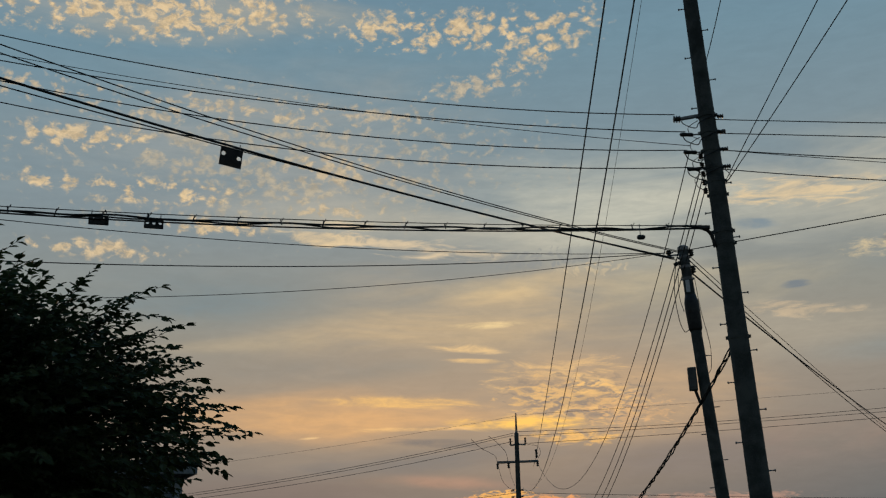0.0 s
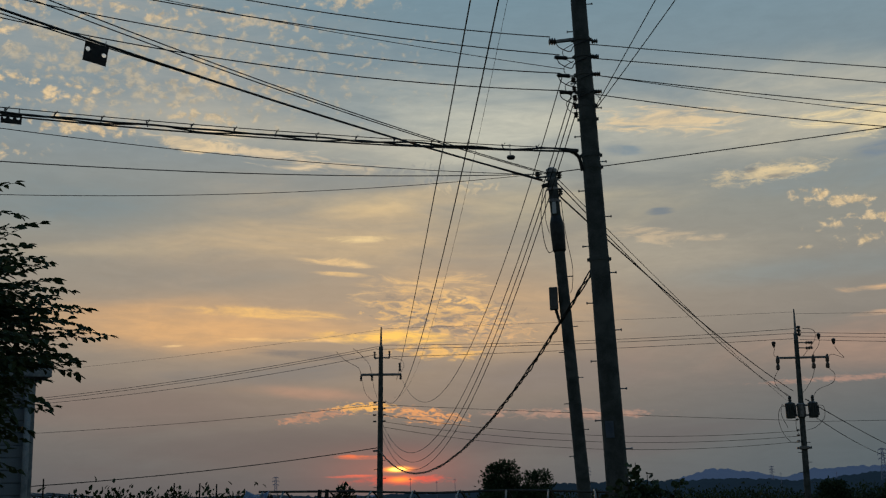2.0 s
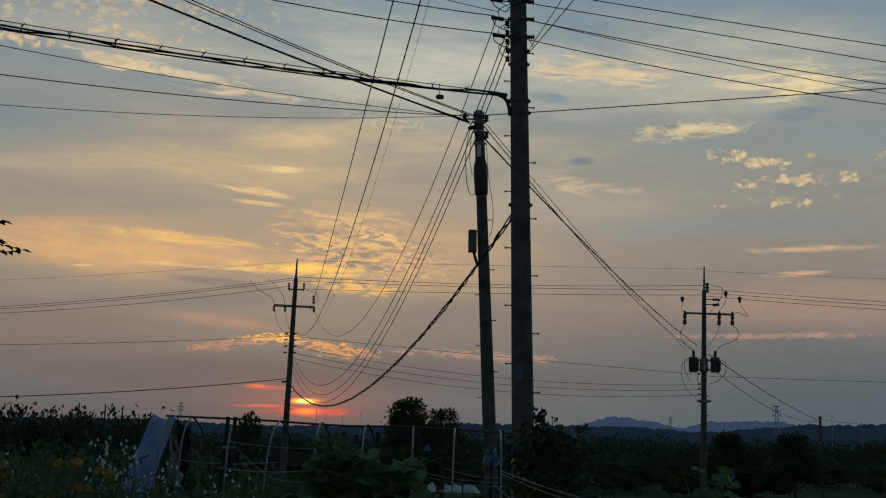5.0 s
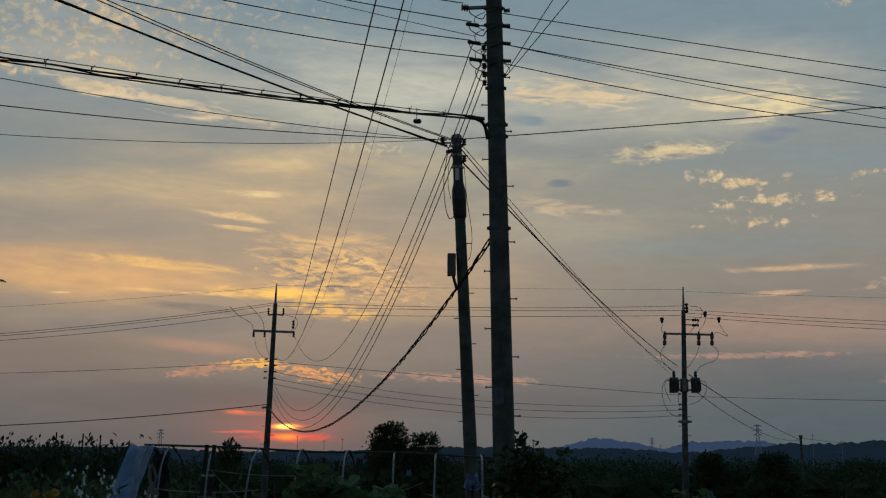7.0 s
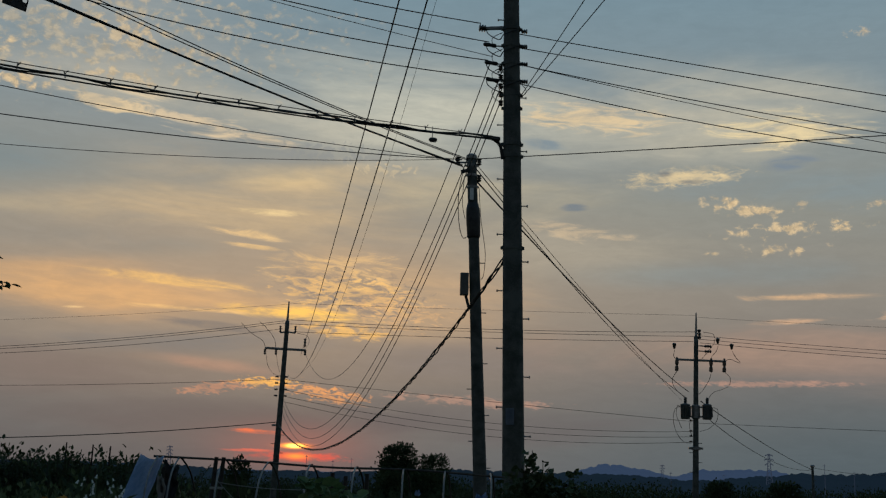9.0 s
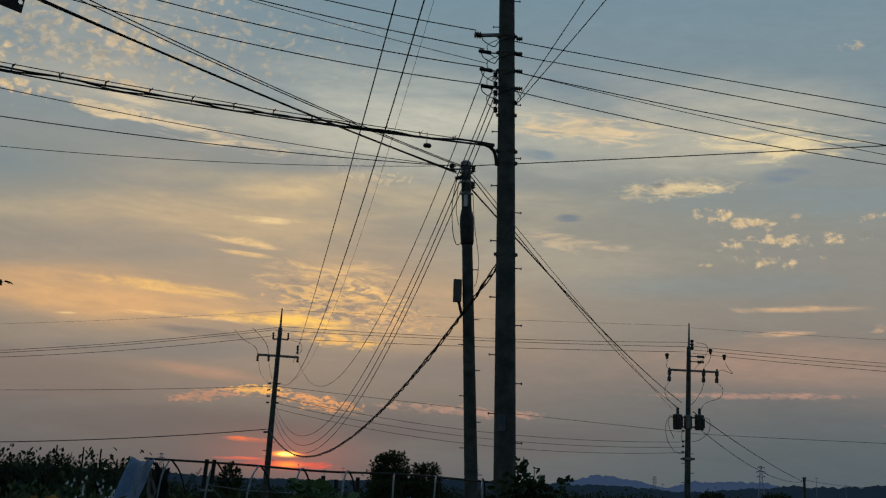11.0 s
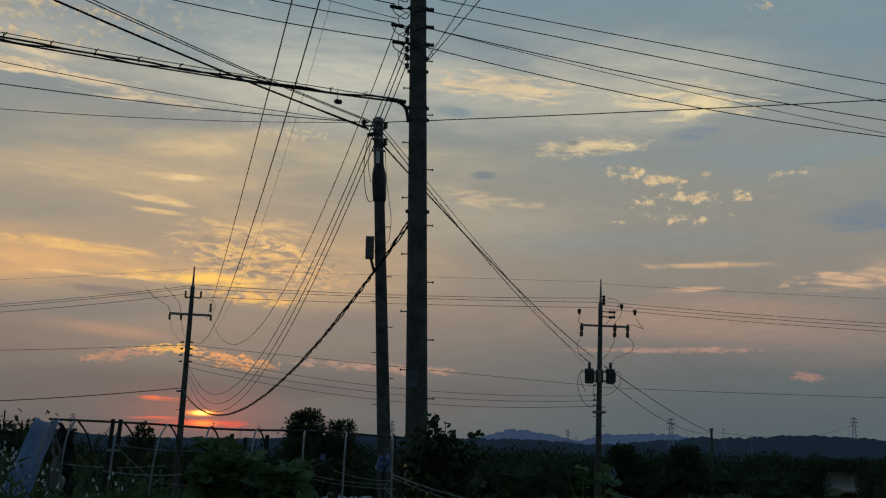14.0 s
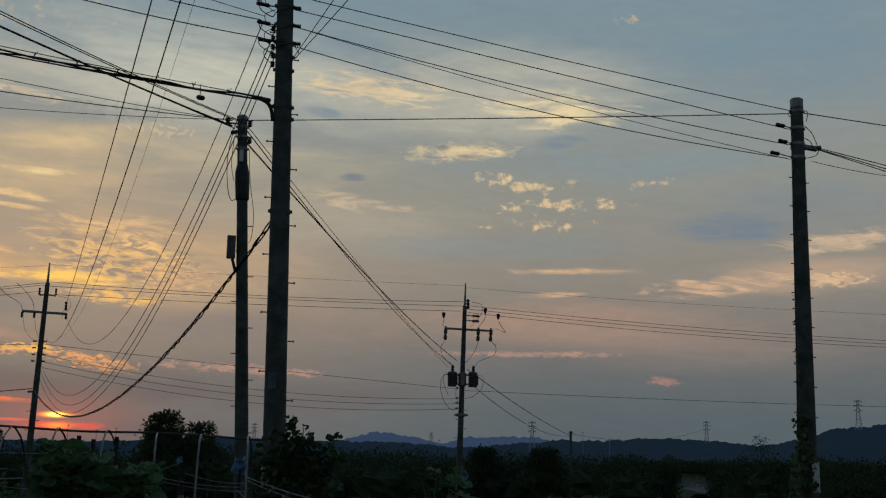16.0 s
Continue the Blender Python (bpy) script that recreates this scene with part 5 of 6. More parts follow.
for az_s, top_s in ((-29.0, 5.0), (-27.1, 0.2)):
    p = bearing(az_s, 0) * 7.4
    gz = land(p.x, p.y)
    hh = 1.6 + 7.4 * math.tan(radians(top_s)) - gz
    shrub = thing("shrub", (p.x, p.y, gz), "dark leafy shrub under the tree before the building", "shrub", "hedge shrubs")
    rows, stems = [], []
    clump_rows(rng, Vector((0, 0, hh * 0.5)), Vector((0.42, 0.4, hh * 0.52)), 1100, 0.075, rows)
    for s in range(9):
        x, y = rng.uniform(-0.25, 0.25), rng.uniform(-0.25, 0.25)
        spray(rng, rows, stems, (x, y, hh * 0.6), (x * 2, y, 1.0), hh * rng.uniform(0.2, 0.4), 0.06, 0.3)
    limb_mesh("twig", stems, 0.005, 0.002, BARK, shrub, 4, "stuff")
    leafage("foliage", rows, HEDGE_LEAF, shrub, cores=[(Vector((0, 0, hh * 0.45)), Vector((0.3, 0.3, hh * 0.38)))])
for a in range(24):
    az_h = -24.6 + 0.50 * a
    dist = 16.5 + rng.uniform(-0.8, 0.8)
    p = bearing(az_h, 0) * dist
    gz = land(p.x, p.y)
    top = 1.6 + dist * math.tan(radians(1.22 + 0.28 * noise.noise((a * 0.9, 0, 0)) - 0.25 * max(0, (az_h + 16) / 4)))
    shrub = thing("shrub", (p.x, p.y, gz), "dark overgrown hedge shrub behind the flower bed", "shrub", "hedge shrubs")
    hh = top - gz
    rows = []
    clump_rows(rng, Vector((0, 0, hh * 0.5)), Vector((0.5, 0.55, hh * 0.47)), 1500, 0.075, rows)
    stems = []
    for s in range(24):
        x, y = rng.uniform(-0.45, 0.45), rng.uniform(-0.3, 0.3)
        spray(rng, rows, stems, (x, y, hh * 0.78), (x * 1.2, y, 1.0), hh * rng.uniform(0.06, 0.2), 0.042, 0.3)
    limb_mesh("twig", stems, 0.005, 0.002, BARK, shrub, 4, "stuff")
    leafage("foliage", rows, HEDGE_LEAF, shrub, cores=[(Vector((0, 0, hh * 0.46)), Vector((0.46, 0.5, hh * 0.47)))])
    for s in range(4):
        bm = fresh()
        x, y = rng.uniform(-0.2, 0.2), rng.uniform(-0.2, 0.2)
        sweep(bm, [(x * 0.4, y * 0.4, -0.1), (x, y, hh * 0.5), (x * 1.4, y, hh * 0.9)], [0.02, 0.014, 0.006], 5)
        part("stem", bm, BARK, shrub)
STAKE = surface("wooden_stake", (0.014, 0.012, 0.010), (0.035, 0.03, 0.025), 10.0, 0.9)
for az_h, e in ((-17.6, 1.45), (-15.6, 1.35), (-16.4, 1.4), (-23.55, 1.8)):
    p = bearing(az_h, 0) * 16.0
    gz = land(p.x, p.y)
    bm = fresh()
    top = 1.6 + 16 * math.tan(radians(e))
    sweep(bm, [(0, 0, -0.2), (0.01, 0, 1.0), (0.03, 0, top - gz)], [0.013, 0.012, 0.010], 7)
    st = part("garden_stake", bm, STAKE)
    st.location = (p.x, p.y, gz)
    tagged(st, "thin upright wooden garden stake in the hedge", "stake", "garden stakes")


def far_tree(az_deg, dist, top_el, width, label, lean=0.0, count=1500, lobes=6, leaf=0.24):
    p = bearing(az_deg, 0) * dist
    gz = land(p.x, p.y)
    h = 1.6 + dist * math.tan(radians(top_el)) - gz
    owner = thing("tree", (p.x, p.y, gz), label, "tree", "field trees")
    bm = fresh()
    sweep(bm, [(0, 0, -0.3), (0.05, 0, h * 0.25), (lean * 0.5, 0, h * 0.5), (lean, 0, h * 0.8)], [0.16, 0.13, 0.09, 0.03], 8)
    part("trunk", bm, BARK, owner, smooth=True)
    rows, cores = [], []
    for k in range(lobes):
        x = width * 0.5 * (-0.75 + 1.5 * (k + 0.5) / lobes) + rng.uniform(-0.2, 0.2)
        hz = h * rng.uniform(0.45, 0.76) * (1 - 0.25 * abs(x) / (width * 0.5))
        r = Vector((width * 0.26, width * 0.3, h * 0.24))
        clump_rows(rng, Vector((x, rng.uniform(-0.5, 0.5), hz)), r, count // lobes, leaf, rows)
        cores.append((Vector((x * 0.9, 0, hz * 0.96)), r * 0.72))
        limb_mesh("limb", [[Vector((0.03, 0, h * 0.28)), Vector((x * 0.5, 0, hz * 0.75)), Vector((x, 0, hz))]], 0.06, 0.02, BARK, owner, 5)
    clump_rows(rng, Vector((lean, 0, h * 0.82)), Vector((width * 0.32, width * 0.3, h * 0.17)), count // 2, leaf, rows)
    leafage("crown", rows, FAR_LEAF, owner, cores=cores if count > 600 else ())
    return owner


far_tree(-1.4, 85, 2.12, 4.3, "dark rounded tree standing in the fields", -0.2, 4200, 8, 0.2)
far_tree(0.05, 86, 1.62, 3.8, "smaller dark tree beside a taller one in the fields", 0.3, 2400, 6, 0.2)
far_tree(0.0, 84, 0.75, 5.2, "broad dark bush under two field trees", 0.0, 2400, 7, 0.2)
far_tree(-1.7, 83, 0.7, 3.4, "broad dark bush under two field trees", 0.0, 1800, 6, 0.2)
far_tree(-9.6, 60, 1.12, 1.8, "dark spreading shrub tree on the skyline", 0.3, 700, 4, 0.2)
far_tree(17.1, 95, 0.62, 4.4, "rounded dark tree in a far hedgerow", 0.0, 2200, 7)
far_tree(13.9, 100, 0.62, 3.8, "dark tree in a far hedgerow", 0.3, 1800, 6)
far_tree(27.3, 300, 1.45, 9.0, "bare-branched far tree on the rise", 0.5, 500, 6, 0.4)
rows, cores = [], []
for k in range(150):
    az_t = -34 + 82 * (k + rng.uniform(-0.6, 1.6)) / 150
    dist = rng.uniform(92, 190)
    p = bearing(az_t, 0) * dist
    gz = land(p.x, p.y)
    top = 1.6 + dist * math.tan(radians(0.15 + 0.45 * rng.random() ** 1.5))
    h = top - gz
    wide = h * rng.uniform(0.5, 0.95)
    # a gap in the trees lets the river through
    off = abs(az_t - 24.2)
    if off < 0.8:
        h = max(0.45, 1.6 + dist * math.tan(radians(-1.5 - 0.3 * rng.random())) - gz)
        wide = 1.3
    else:
        wide = min(wide, max(0.5, radians(off - 0.75) * dist * 0.85))
    clump_rows(rng, Vector((p.x, p.y, gz + h * 0.48)), Vector((wide, h * 0.5, h * 0.5)), 1000, 0.28, rows)
    cores.append((Vector((p.x, p.y, gz + h * 0.38)), Vector((min(h * 0.5, wide * 0.6), h * 0.3, h * 0.32))))
for k in range(26):
    p = bearing(20.6 + 14.4 * (k + rng.random()) / 26, 0) * rng.uniform(800, 860)
    h = 7.1 + 830 * math.tan(radians(0.02 + 0.22 * rng.random()))
    clump_rows(rng, Vector((p.x, p.y, -5.5 + h * 0.45)), Vector((h * 0.95, h * 0.5, h * 0.55)), 500, 1.3, rows)
    cores.append((Vector((p.x, p.y, -5.5 + h * 0.35)), Vector((h * 0.8, h * 0.4, h * 0.5))))
woods = leafage("far_woods", rows, FAR_LEAF, kind="stuff", cores=cores)
tagged(woods, "dark line of bushes and trees across the fields", "woods")
rows, cores = [], []
for k in range(150):
    az_t = -34 + 82 * (k + rng.uniform(-0.6, 1.6)) / 150
    dist = rng.uniform(34, 66)
    if -1.6 < az_t < 2.2:
        continue
    p = bearing(az_t, 0) * dist
    gz = land(p.x, p.y)
    h = rng.uniform(0.5, 1.5) * (0.3 if az_t > 7 else 1.0)
    clump_rows(rng, Vector((p.x, p.y, gz + h * 0.4)), Vector((h * 1.6, h, h * 0.6)), 330, 0.17, rows)
    cores.append((Vector((p.x, p.y, gz + h * 0.3)), Vector((h * 0.7, h * 0.45, h * 0.28))))
scrub = leafage("scrub", rows, FAR_LEAF, kind="stuff", cores=cores)
tagged(scrub, "low dark scrub and crops over the middle ground", "scrub")

# ---- vegetable garden ----


def spot(az_deg, el_deg, dist):
    """Place seen at an azimuth and elevation from the eye, at a level distance."""
    b = bearing(az_deg, 0) * dist
    return Vector((b.x, b.y, EYE.z + dist * math.tan(radians(el_deg))))


PIPE = surface("pale_pipe", (0.14, 0.15, 0.15), (0.25, 0.26, 0.26), 10.0, 0.5, 0.2, bump=0.1)
DARK_PIPE = surface("rusty_pipe", (0.03, 0.028, 0.026), (0.07, 0.06, 0.05), 10.0, 0.7, bump=0.2)
TWINE = surface("pale_twine", (0.16, 0.17, 0.16), (0.28, 0.29, 0.27), 20.0, 0.9, bump=0.0)
BLUE_SHEET = surface("blue_sheet", (0.15, 0.26, 0.46), (0.30, 0.43, 0.64), 4.0, 0.45, bump=0.4, fine=20.0)
VINE = leaf_material("vine_leaf", (0.06, 0.115, 0.04), (0.12, 0.19, 0.075), 0.3)
BED = leaf_material("bed_leaf", (0.05, 0.085, 0.032), (0.115, 0.155, 0.07), 0.25)
YELLOW = surface("yellow_petal", (0.34, 0.17, 0.015), (0.48, 0.26, 0.03), 20.0, 0.6, bump=0.0, vary=0.3)
WHITE_PETAL = surface("white_petal", (0.50, 0.55, 0.52), (0.70, 0.74, 0.70), 20.0, 0.6, bump=0.0)
rng = random.Random(23)

# bare tunnel frame: hoops, ridge pipe, braces
frame_at = spot(-5.0, 0.0, 13.0)
tunnel = thing("tunnel_frame", (frame_at.x, frame_at.y, land(frame_at.x, frame_at.y)), "bare hooped tunnel frame of pale pipes in the garden", "garden frame")
tb = tunnel.location


def rail_at(az_deg):
    return spot(az_deg, 0.92 - 0.024 * (az_deg + 13.4), 13.0)


HOOPS = (-13.3, -12.3, -10.15, -8.04, -6.0, -3.75, -1.4, 0.66, 2.9)
for i, a in enumerate(HOOPS):
    top = rail_at(a)
    gz = land(top.x, top.y)
    lean = -0.05 + 0.10 * rng.random()
    pts = [(top.x + lean - 0.02, top.y - 0.75, gz - 0.1), (top.x + lean, top.y - 0.75, 0.8), (top.x + lean * 0.8, top.y - 0.68, 1.25), (top.x + lean * 0.4, top.y - 0.42, 1.62), (top.x, top.y, top.z)]
    far = [(top.x + 0.02, top.y + 0.02, top.z), (top.x + 0.06, top.y + 0.42, 1.62), (top.x + 0.10, top.y + 0.68, 1.2), (top.x + 0.11, top.y + 0.75, 0.7), (top.x + 0.1, top.y + 0.75, gz - 0.1)]
    hoop = cord(tunnel, pts, 0.010, "hoop")
    hoop.data.materials[0] = PIPE
    back_half = cord(tunnel, far, 0.011, "hoop")
    back_half.data.materials[0] = DARK_PIPE
ridge_pipe = cord(tunnel, [rail_at(-13.5), rail_at(-9), rail_at(-5) - Vector((0, 0, 0.02)), rail_at(-1), rail_at(3.6) - Vector((0, 0, 0.03))], 0.014, "ridge_pipe")
ridge_pipe.data.materials[0] = DARK_PIPE
for a, e, dist, a2 in ((-10.55, 0.95, 11.6, -11.3), (-10.2, 0.95, 11.7, -10.9), (-4.9, 0.35, 11.0, -5.1), (-4.25, 0.2, 11.2, -4.35), (-3.2, 0.35, 11.4, -3.25), (0.0, -1.2, 10.5, 0.0), (-13.0, 0.4, 12.4, -13.05)):
    top = spot(a, e, dist)
    foot = spot(a2, 0, dist)
    gz = land(foot.x, foot.y)
    post = thing("fence_post", (foot.x, foot.y, gz), "dark slanting garden post holding twine", "post", "garden posts")
    bm = fresh()
    sweep(bm, [(0, 0, -0.2), (top - post.location) * 0.5, top - post.location], [0.026, 0.024, 0.020], 8)
    part("stake", bm, STAKE, post)
    bm = fresh()
    lathe(bm, (top - post.location) * 0.86, top - post.location, [(0, 0.022), (0.006, 0.027), (0.02, 0.027), (0.026, 0.022)], 8)
    part("twine_knot", bm, TWINE, post)


def twine(a0, e0, d0, a1, e1, d1, r=0.005, sag=0.03):
    a, b = spot(a0, e0, d0), spot(a1, e1, d1)
    bm = fresh()
    r *= 0.75
    sweep(bm, [(b - a) * (k / 12) - Vector((0, 0, 4 * sag * (k / 12) * (1 - k / 12))) for k in range(13)], r, 5)
    ob = part("garden_twine", bm, TWINE, smooth=True)
    ob.location = a
    tagged(ob, "pale twine stretched between garden posts", "twine", "garden twine")


twine(-10.4, -0.25, 11.65, -5.0, -0.45, 11.0)
twine(-10.4, -0.2, 11.65, -8.25, -2.0, 11.5)
twine(-8.25, -2.0, 11.5, -4.9, -2.0, 11.0)
twine(-12.9, -1.15, 12.3, -8.0, -1.2, 11.6, 0.008)
twine(-10.9, -1.5, 11.6, -5.0, -1.35, 11.0, 0.01, 0.05)
twine(-1.9, -1.35, 10.6, 2.8, -2.0, 10.3)
twine(-1.6, -1.6, 10.6, 3.2, -2.2, 10.3)
twine(0.0, -1.3, 10.5, 2.9, -1.75, 11.5)
twine(-2.4, -1.35, 10.8, 0.0, -0.8, 10.5)
twine(3.0, -1.45, 12.0, 9.0, -3.1, 9.5, 0.008)
twine(3.0, -1.6, 12.0, 8.4, -3.3, 9.5, 0.006)
twine(2.6, -2.1, 11.0, 4.6, -3.4, 10.0, 0.006)
twine(13.3, -2.2, 8.2, 19.5, -2.9, 9.5, 0.006)

# blue sheet draped over the end of the frame


def draped(name, corners, material, label, category, wrinkle=0.05, nx=14, ny=20):
    """A thin cloth between four corners, sagging and creased."""
    a, b, c, d = [Vector(v) for v in corners]
    owner_at = (c + d) / 2
    bm = fresh()
    grid = []
    for j in range(ny + 1):
        v = j / ny
        row = []
        for i in range(nx + 1):
            u = i / nx
            p = a.lerp(b, u).lerp(d.lerp(c, u), v)
            w = wrinkle * (noise.noise((u * 3, v * 5, 1.0)) + 0.5 * noise.noise((u * 9, v * 7, 4.0)))
            row.append(bm.verts.new(p - owner_at + Vector((w * 0.4, w, w * 0.6 - 0.05 * math.sin(math.pi * u)))))
        grid.append(row)
    for j in range(ny):
        for i in range(nx):
            bm.faces.new((grid[j][i], grid[j][i + 1], grid[j + 1][i + 1], grid[j + 1][i]))
    bmesh.ops.solidify(bm, geom=bm.faces[:], thickness=0.006)
    ob = part(name, bm, material, smooth=True)
    ob.location = owner_at
    return tagged(ob, label, category)


draped("tarpaulin", (spot(-14.1, 1.05, 13.4), spot(-13.0, 0.98, 12.8), spot(-14.2, -3.0, 12.4), spot(-15.6, -3.2, 12.7)), BLUE_SHEET, "faded blue tarpaulin draped over the end of the frame", "tarpaulin", 0.03)
DARK_SHEET = surface("dark_sheet", (0.015, 0.016, 0.018), (0.035, 0.036, 0.04), 5.0, 0.7)
draped("shade_cloth", (spot(-12.95, 0.9, 12.9), spot(-12.3, 0.55, 12.9), spot(-12.35, -2.6, 12.8), spot(-13.2, -2.6, 12.8)), DARK_SHEET, "dark shade cloth hanging inside the frame", "cloth", 0.08)
PALE_SHEET = surface("pale_sheet", (0.22, 0.21, 0.19), (0.34, 0.33, 0.30), 5.0, 0.7)
draped("feed_sack", (spot(-13.25, 0.25, 12.4), spot(-13.0, 0.2, 12.4), spot(-12.6, -2.2, 12.3), spot(-13.25, -2.2, 12.3)), PALE_SHEET, "pale cloth sack hanging in the frame", "sack", 0.06, 8, 12)
for a, e, dist, w in ((2.5, -0.7, 16.0, 0.2), (13.9, -1.25, 8.0, 0.05), (-0.6, -0.35, 30.0, 0.13)):
    c = spot(a, e, dist)
    sh = draped("blue_rag", (c + Vector((-w * 0.3, 0, w * 0.5)), c + Vector((w * 0.3, 0.05, w * 0.55)), c + Vector((w * 0.6, 0, -w * 0.5)), c + Vector((-w * 0.6, 0.1, -w * 0.45))), BLUE_SHEET, "crumpled blue rag tied to a garden stake", "rag", w * 0.4, 10, 10)
    gz = land(c.x, c.y)
    bm = fresh()
    sweep(bm, [(0, 0.1, -0.2), (0, 0.1, c.z - gz + w * 0.3)], 0.02, 7)
    st = part("garden_stake", bm, STAKE)
    st.location = (c.x, c.y, gz)
    tagged(st, "upright wooden garden stake with a blue rag", "stake", "garden stakes")


def round_leaves(name, rows, material, parent):
    """Broad lobed leaves: (place, way, normal, size)."""
    verts, faces = [], []
    lobes = 11
    for p, d, up, size in rows:
        s = d.cross(up)
        if s.length < 1e-4:
            s = Vector((1, 0, 0))
        s.normalize()
        u = s.cross(d)
        i = len(verts)
        verts.append(p + d * size * 0.45 - u * size * 0.10)
        for k in range(lobes):
            a = 2 * math.pi * k / lobes + math.pi
            r = size * (0.5 if k else 0.28) * (1 + 0.14 * math.cos(5 * a))
            verts.append(p + d * (size * 0.45 + r * math.cos(a)) + s * (r * math.sin(a)) + u * (size * 0.10 * math.cos(3 * a)))
        faces += [(i, i + 1 + k, i + 1 + (k + 1) % lobes) for k in range(lobes)]
    me = bpy.data.meshes.new(name)
    me.from_pydata([tuple(v) for v in verts], [], faces)
    me.materials.append(material)
    ob = new(name, me)
    ob.parent = parent
    return ob


def vine_heap(az0, az1, top_el, dist, label, count, leaf, depth=0.8, bumps=1.0):
    """A squash or bean plant sprawling over a trellis."""
    mid = spot((az0 + az1) / 2, 0, dist)
    gz = land(mid.x, mid.y)
    owner = thing("vine_plant", (mid.x, mid.y, gz), label, "garden plant", "garden plants")
    half = dist * math.tan(radians(az1 - az0) / 2)
    top = EYE.z + dist * math.tan(radians(top_el)) - gz
    rows = []
    for _ in range(count):
        x = rng.uniform(-1, 1)
        height = top * (1 - 0.28 * abs(x) ** 2.4) * (0.92 + 0.30 * bumps * noise.noise((x * 3.1, dist, 0)) + 0.12 * noise.noise((x * 9.0, dist, 4)))
        z = height * rng.random() ** 0.45
        y = rng.uniform(-1, 1) * depth * (1 - 0.5 * z / top)
        d = (Vector((x * 0.4, -0.9, -0.35)) + rand_way(rng) * 0.7).normalized()
        rows.append((Vector((x * half, y, z)), d, (Vector((0, -0.4, 1)) + rand_way(rng) * 0.5).normalized(), leaf * rng.uniform(0.55, 1.15)))
    round_leaves("foliage", rows, VINE, owner)
    for k in range(9):
        x, y = rng.uniform(-0.9, 0.9) * half, rng.uniform(-0.5, 0.5) * depth
        bm = fresh()
        h = top * rng.uniform(0.6, 1.02) * (1 - 0.3 * (x / half) ** 2)
        sweep(bm, [(x, y, -0.05), (x + 0.05, y, h * 0.5), (x - 0.04, y, h * 0.9), (x + rng.uniform(-0.1, 0.1), y, h), (x + rng.uniform(-0.16, 0.16), y - 0.05, h * 0.97)], [0.012, 0.01, 0.007, 0.004, 0.003], 5)
        part("stem", bm, VINE, owner)
    return owner


vine_heap(-6.9, -0.7, 0.45, 9.6, "sprawling squash vine with broad green leaves", 2300, 0.16)
vine_heap(-9.6, -6.4, -2.3, 9.0, "low squash plant with broad green leaves", 420, 0.19)
vine_heap(-2.2, 0.6, -2.6, 9.0, "low squash plant with broad green leaves", 300, 0.16)
vine_heap(11.6, 13.4, -1.1, 8.2, "climbing squash tendrils beside the field", 170, 0.09, 0.4)
vine_heap(12.6, 15.4, -2.0, 8.0, "squash plant with broad green leaves", 330, 0.125, 0.5)
vine_heap(15.5, 21.0, -3.4, 8.5, "low squash plant with broad green leaves", 300, 0.12, 0.6)
vine_heap(26.0, 28.4, -1.0, 9.0, "thin climbing vine beside the field", 60, 0.08, 0.3)

# leafy bush at the foot of the near pole
p = spot(4.9, 0, 15.6)
bush = thing("bush", (p.x, p.y, land(p.x, p.y)), "leafy green bush growing against the concrete pole", "bush")
rows, sprigs, stems = [], [], []
for a, e, w in ((3.75, -0.5, 0.26), (4.4, 0.0, 0.24), (4.95, 0.75, 0.13), (5.35, 0.2, 0.2), (5.9, -0.3, 0.22), (6.5, -0.5, 0.2), (7.0, 0.25, 0.1), (5.2, -0.6, 0.36), (4.4, -1.5, 0.45), (5.8, -1.5, 0.45), (6.8, -1.2, 0.25), (4.9, -2.4, 0.6), (3.7, -1.8, 0.3)):
    c = spot(a, e, 15.6) - bush.location
    for k in range(int(120 * (w / 0.4) ** 2)):
        d = rand_way(rng, 0.1)
        q = c + Vector((d.x * w * 0.9, d.y * 0.5, d.z * w)) * rng.random() ** 0.5
        sprigs.append((q, (d + Vector((0, -0.3, -0.2))).normalized(), (Vector((0, -0.2, 1)) + rand_way(rng) * 0.8).normalized(), rng.uniform(0.06, 0.115)))
for a, e in ((4.97, 1.75), (7.05, 0.85), (6.8, 0.45), (4.5, 1.25), (5.5, 1.15)):
    tip = spot(a, e, 15.5) - bush.location
    foot = Vector((tip.x * 0.3, 0, 0))
    limb_mesh("stem", [[foot, foot.lerp(tip, 0.5) + Vector((0.05, 0, 0)), tip]], 0.018, 0.005, BARK, bush, 6)
    for k in range(20):
        q = tip + Vector((rng.uniform(-0.09, 0.09), rng.uniform(-0.09, 0.09), -rng.random() * 0.5))
        sprigs.append((q, (rand_way(rng) + Vector((0, -0.3, -0.1))).normalized(), rand_way(rng, 0.8), rng.uniform(0.07, 0.12)))
round_leaves("foliage", sprigs, HEDGE_LEAF, bush)

# creeper up the foot of the far-side pole
creeper = thing("creeper", (Q_FOOT[0], Q_FOOT[1] - 0.1, land(Q_FOOT[0], Q_FOOT[1])), "leafy creeper climbing a concrete pole", "creeper")
sprigs = []
for k in range(700):
    z = 3.0 * rng.random() ** 1.2
    w = 0.42 * (1 - z / 3.4) + 0.05
    sprigs.append((Vector((-0.12 + rng.uniform(-1, 0.75) * w, rng.uniform(-0.2, 0.05), z)), (rand_way(rng) + Vector((-0.2, -0.3, -0.4))).normalized(), rand_way(rng, 0.8), rng.uniform(0.05, 0.11)))
for k in range(40):
    z = rng.uniform(2.6, 5.2)
    sprigs.append((Vector((-0.18 + rng.uniform(-0.05, 0.02), -0.08, z)), rand_way(rng), rand_way(rng, 0.8), rng.uniform(0.03, 0.06)))
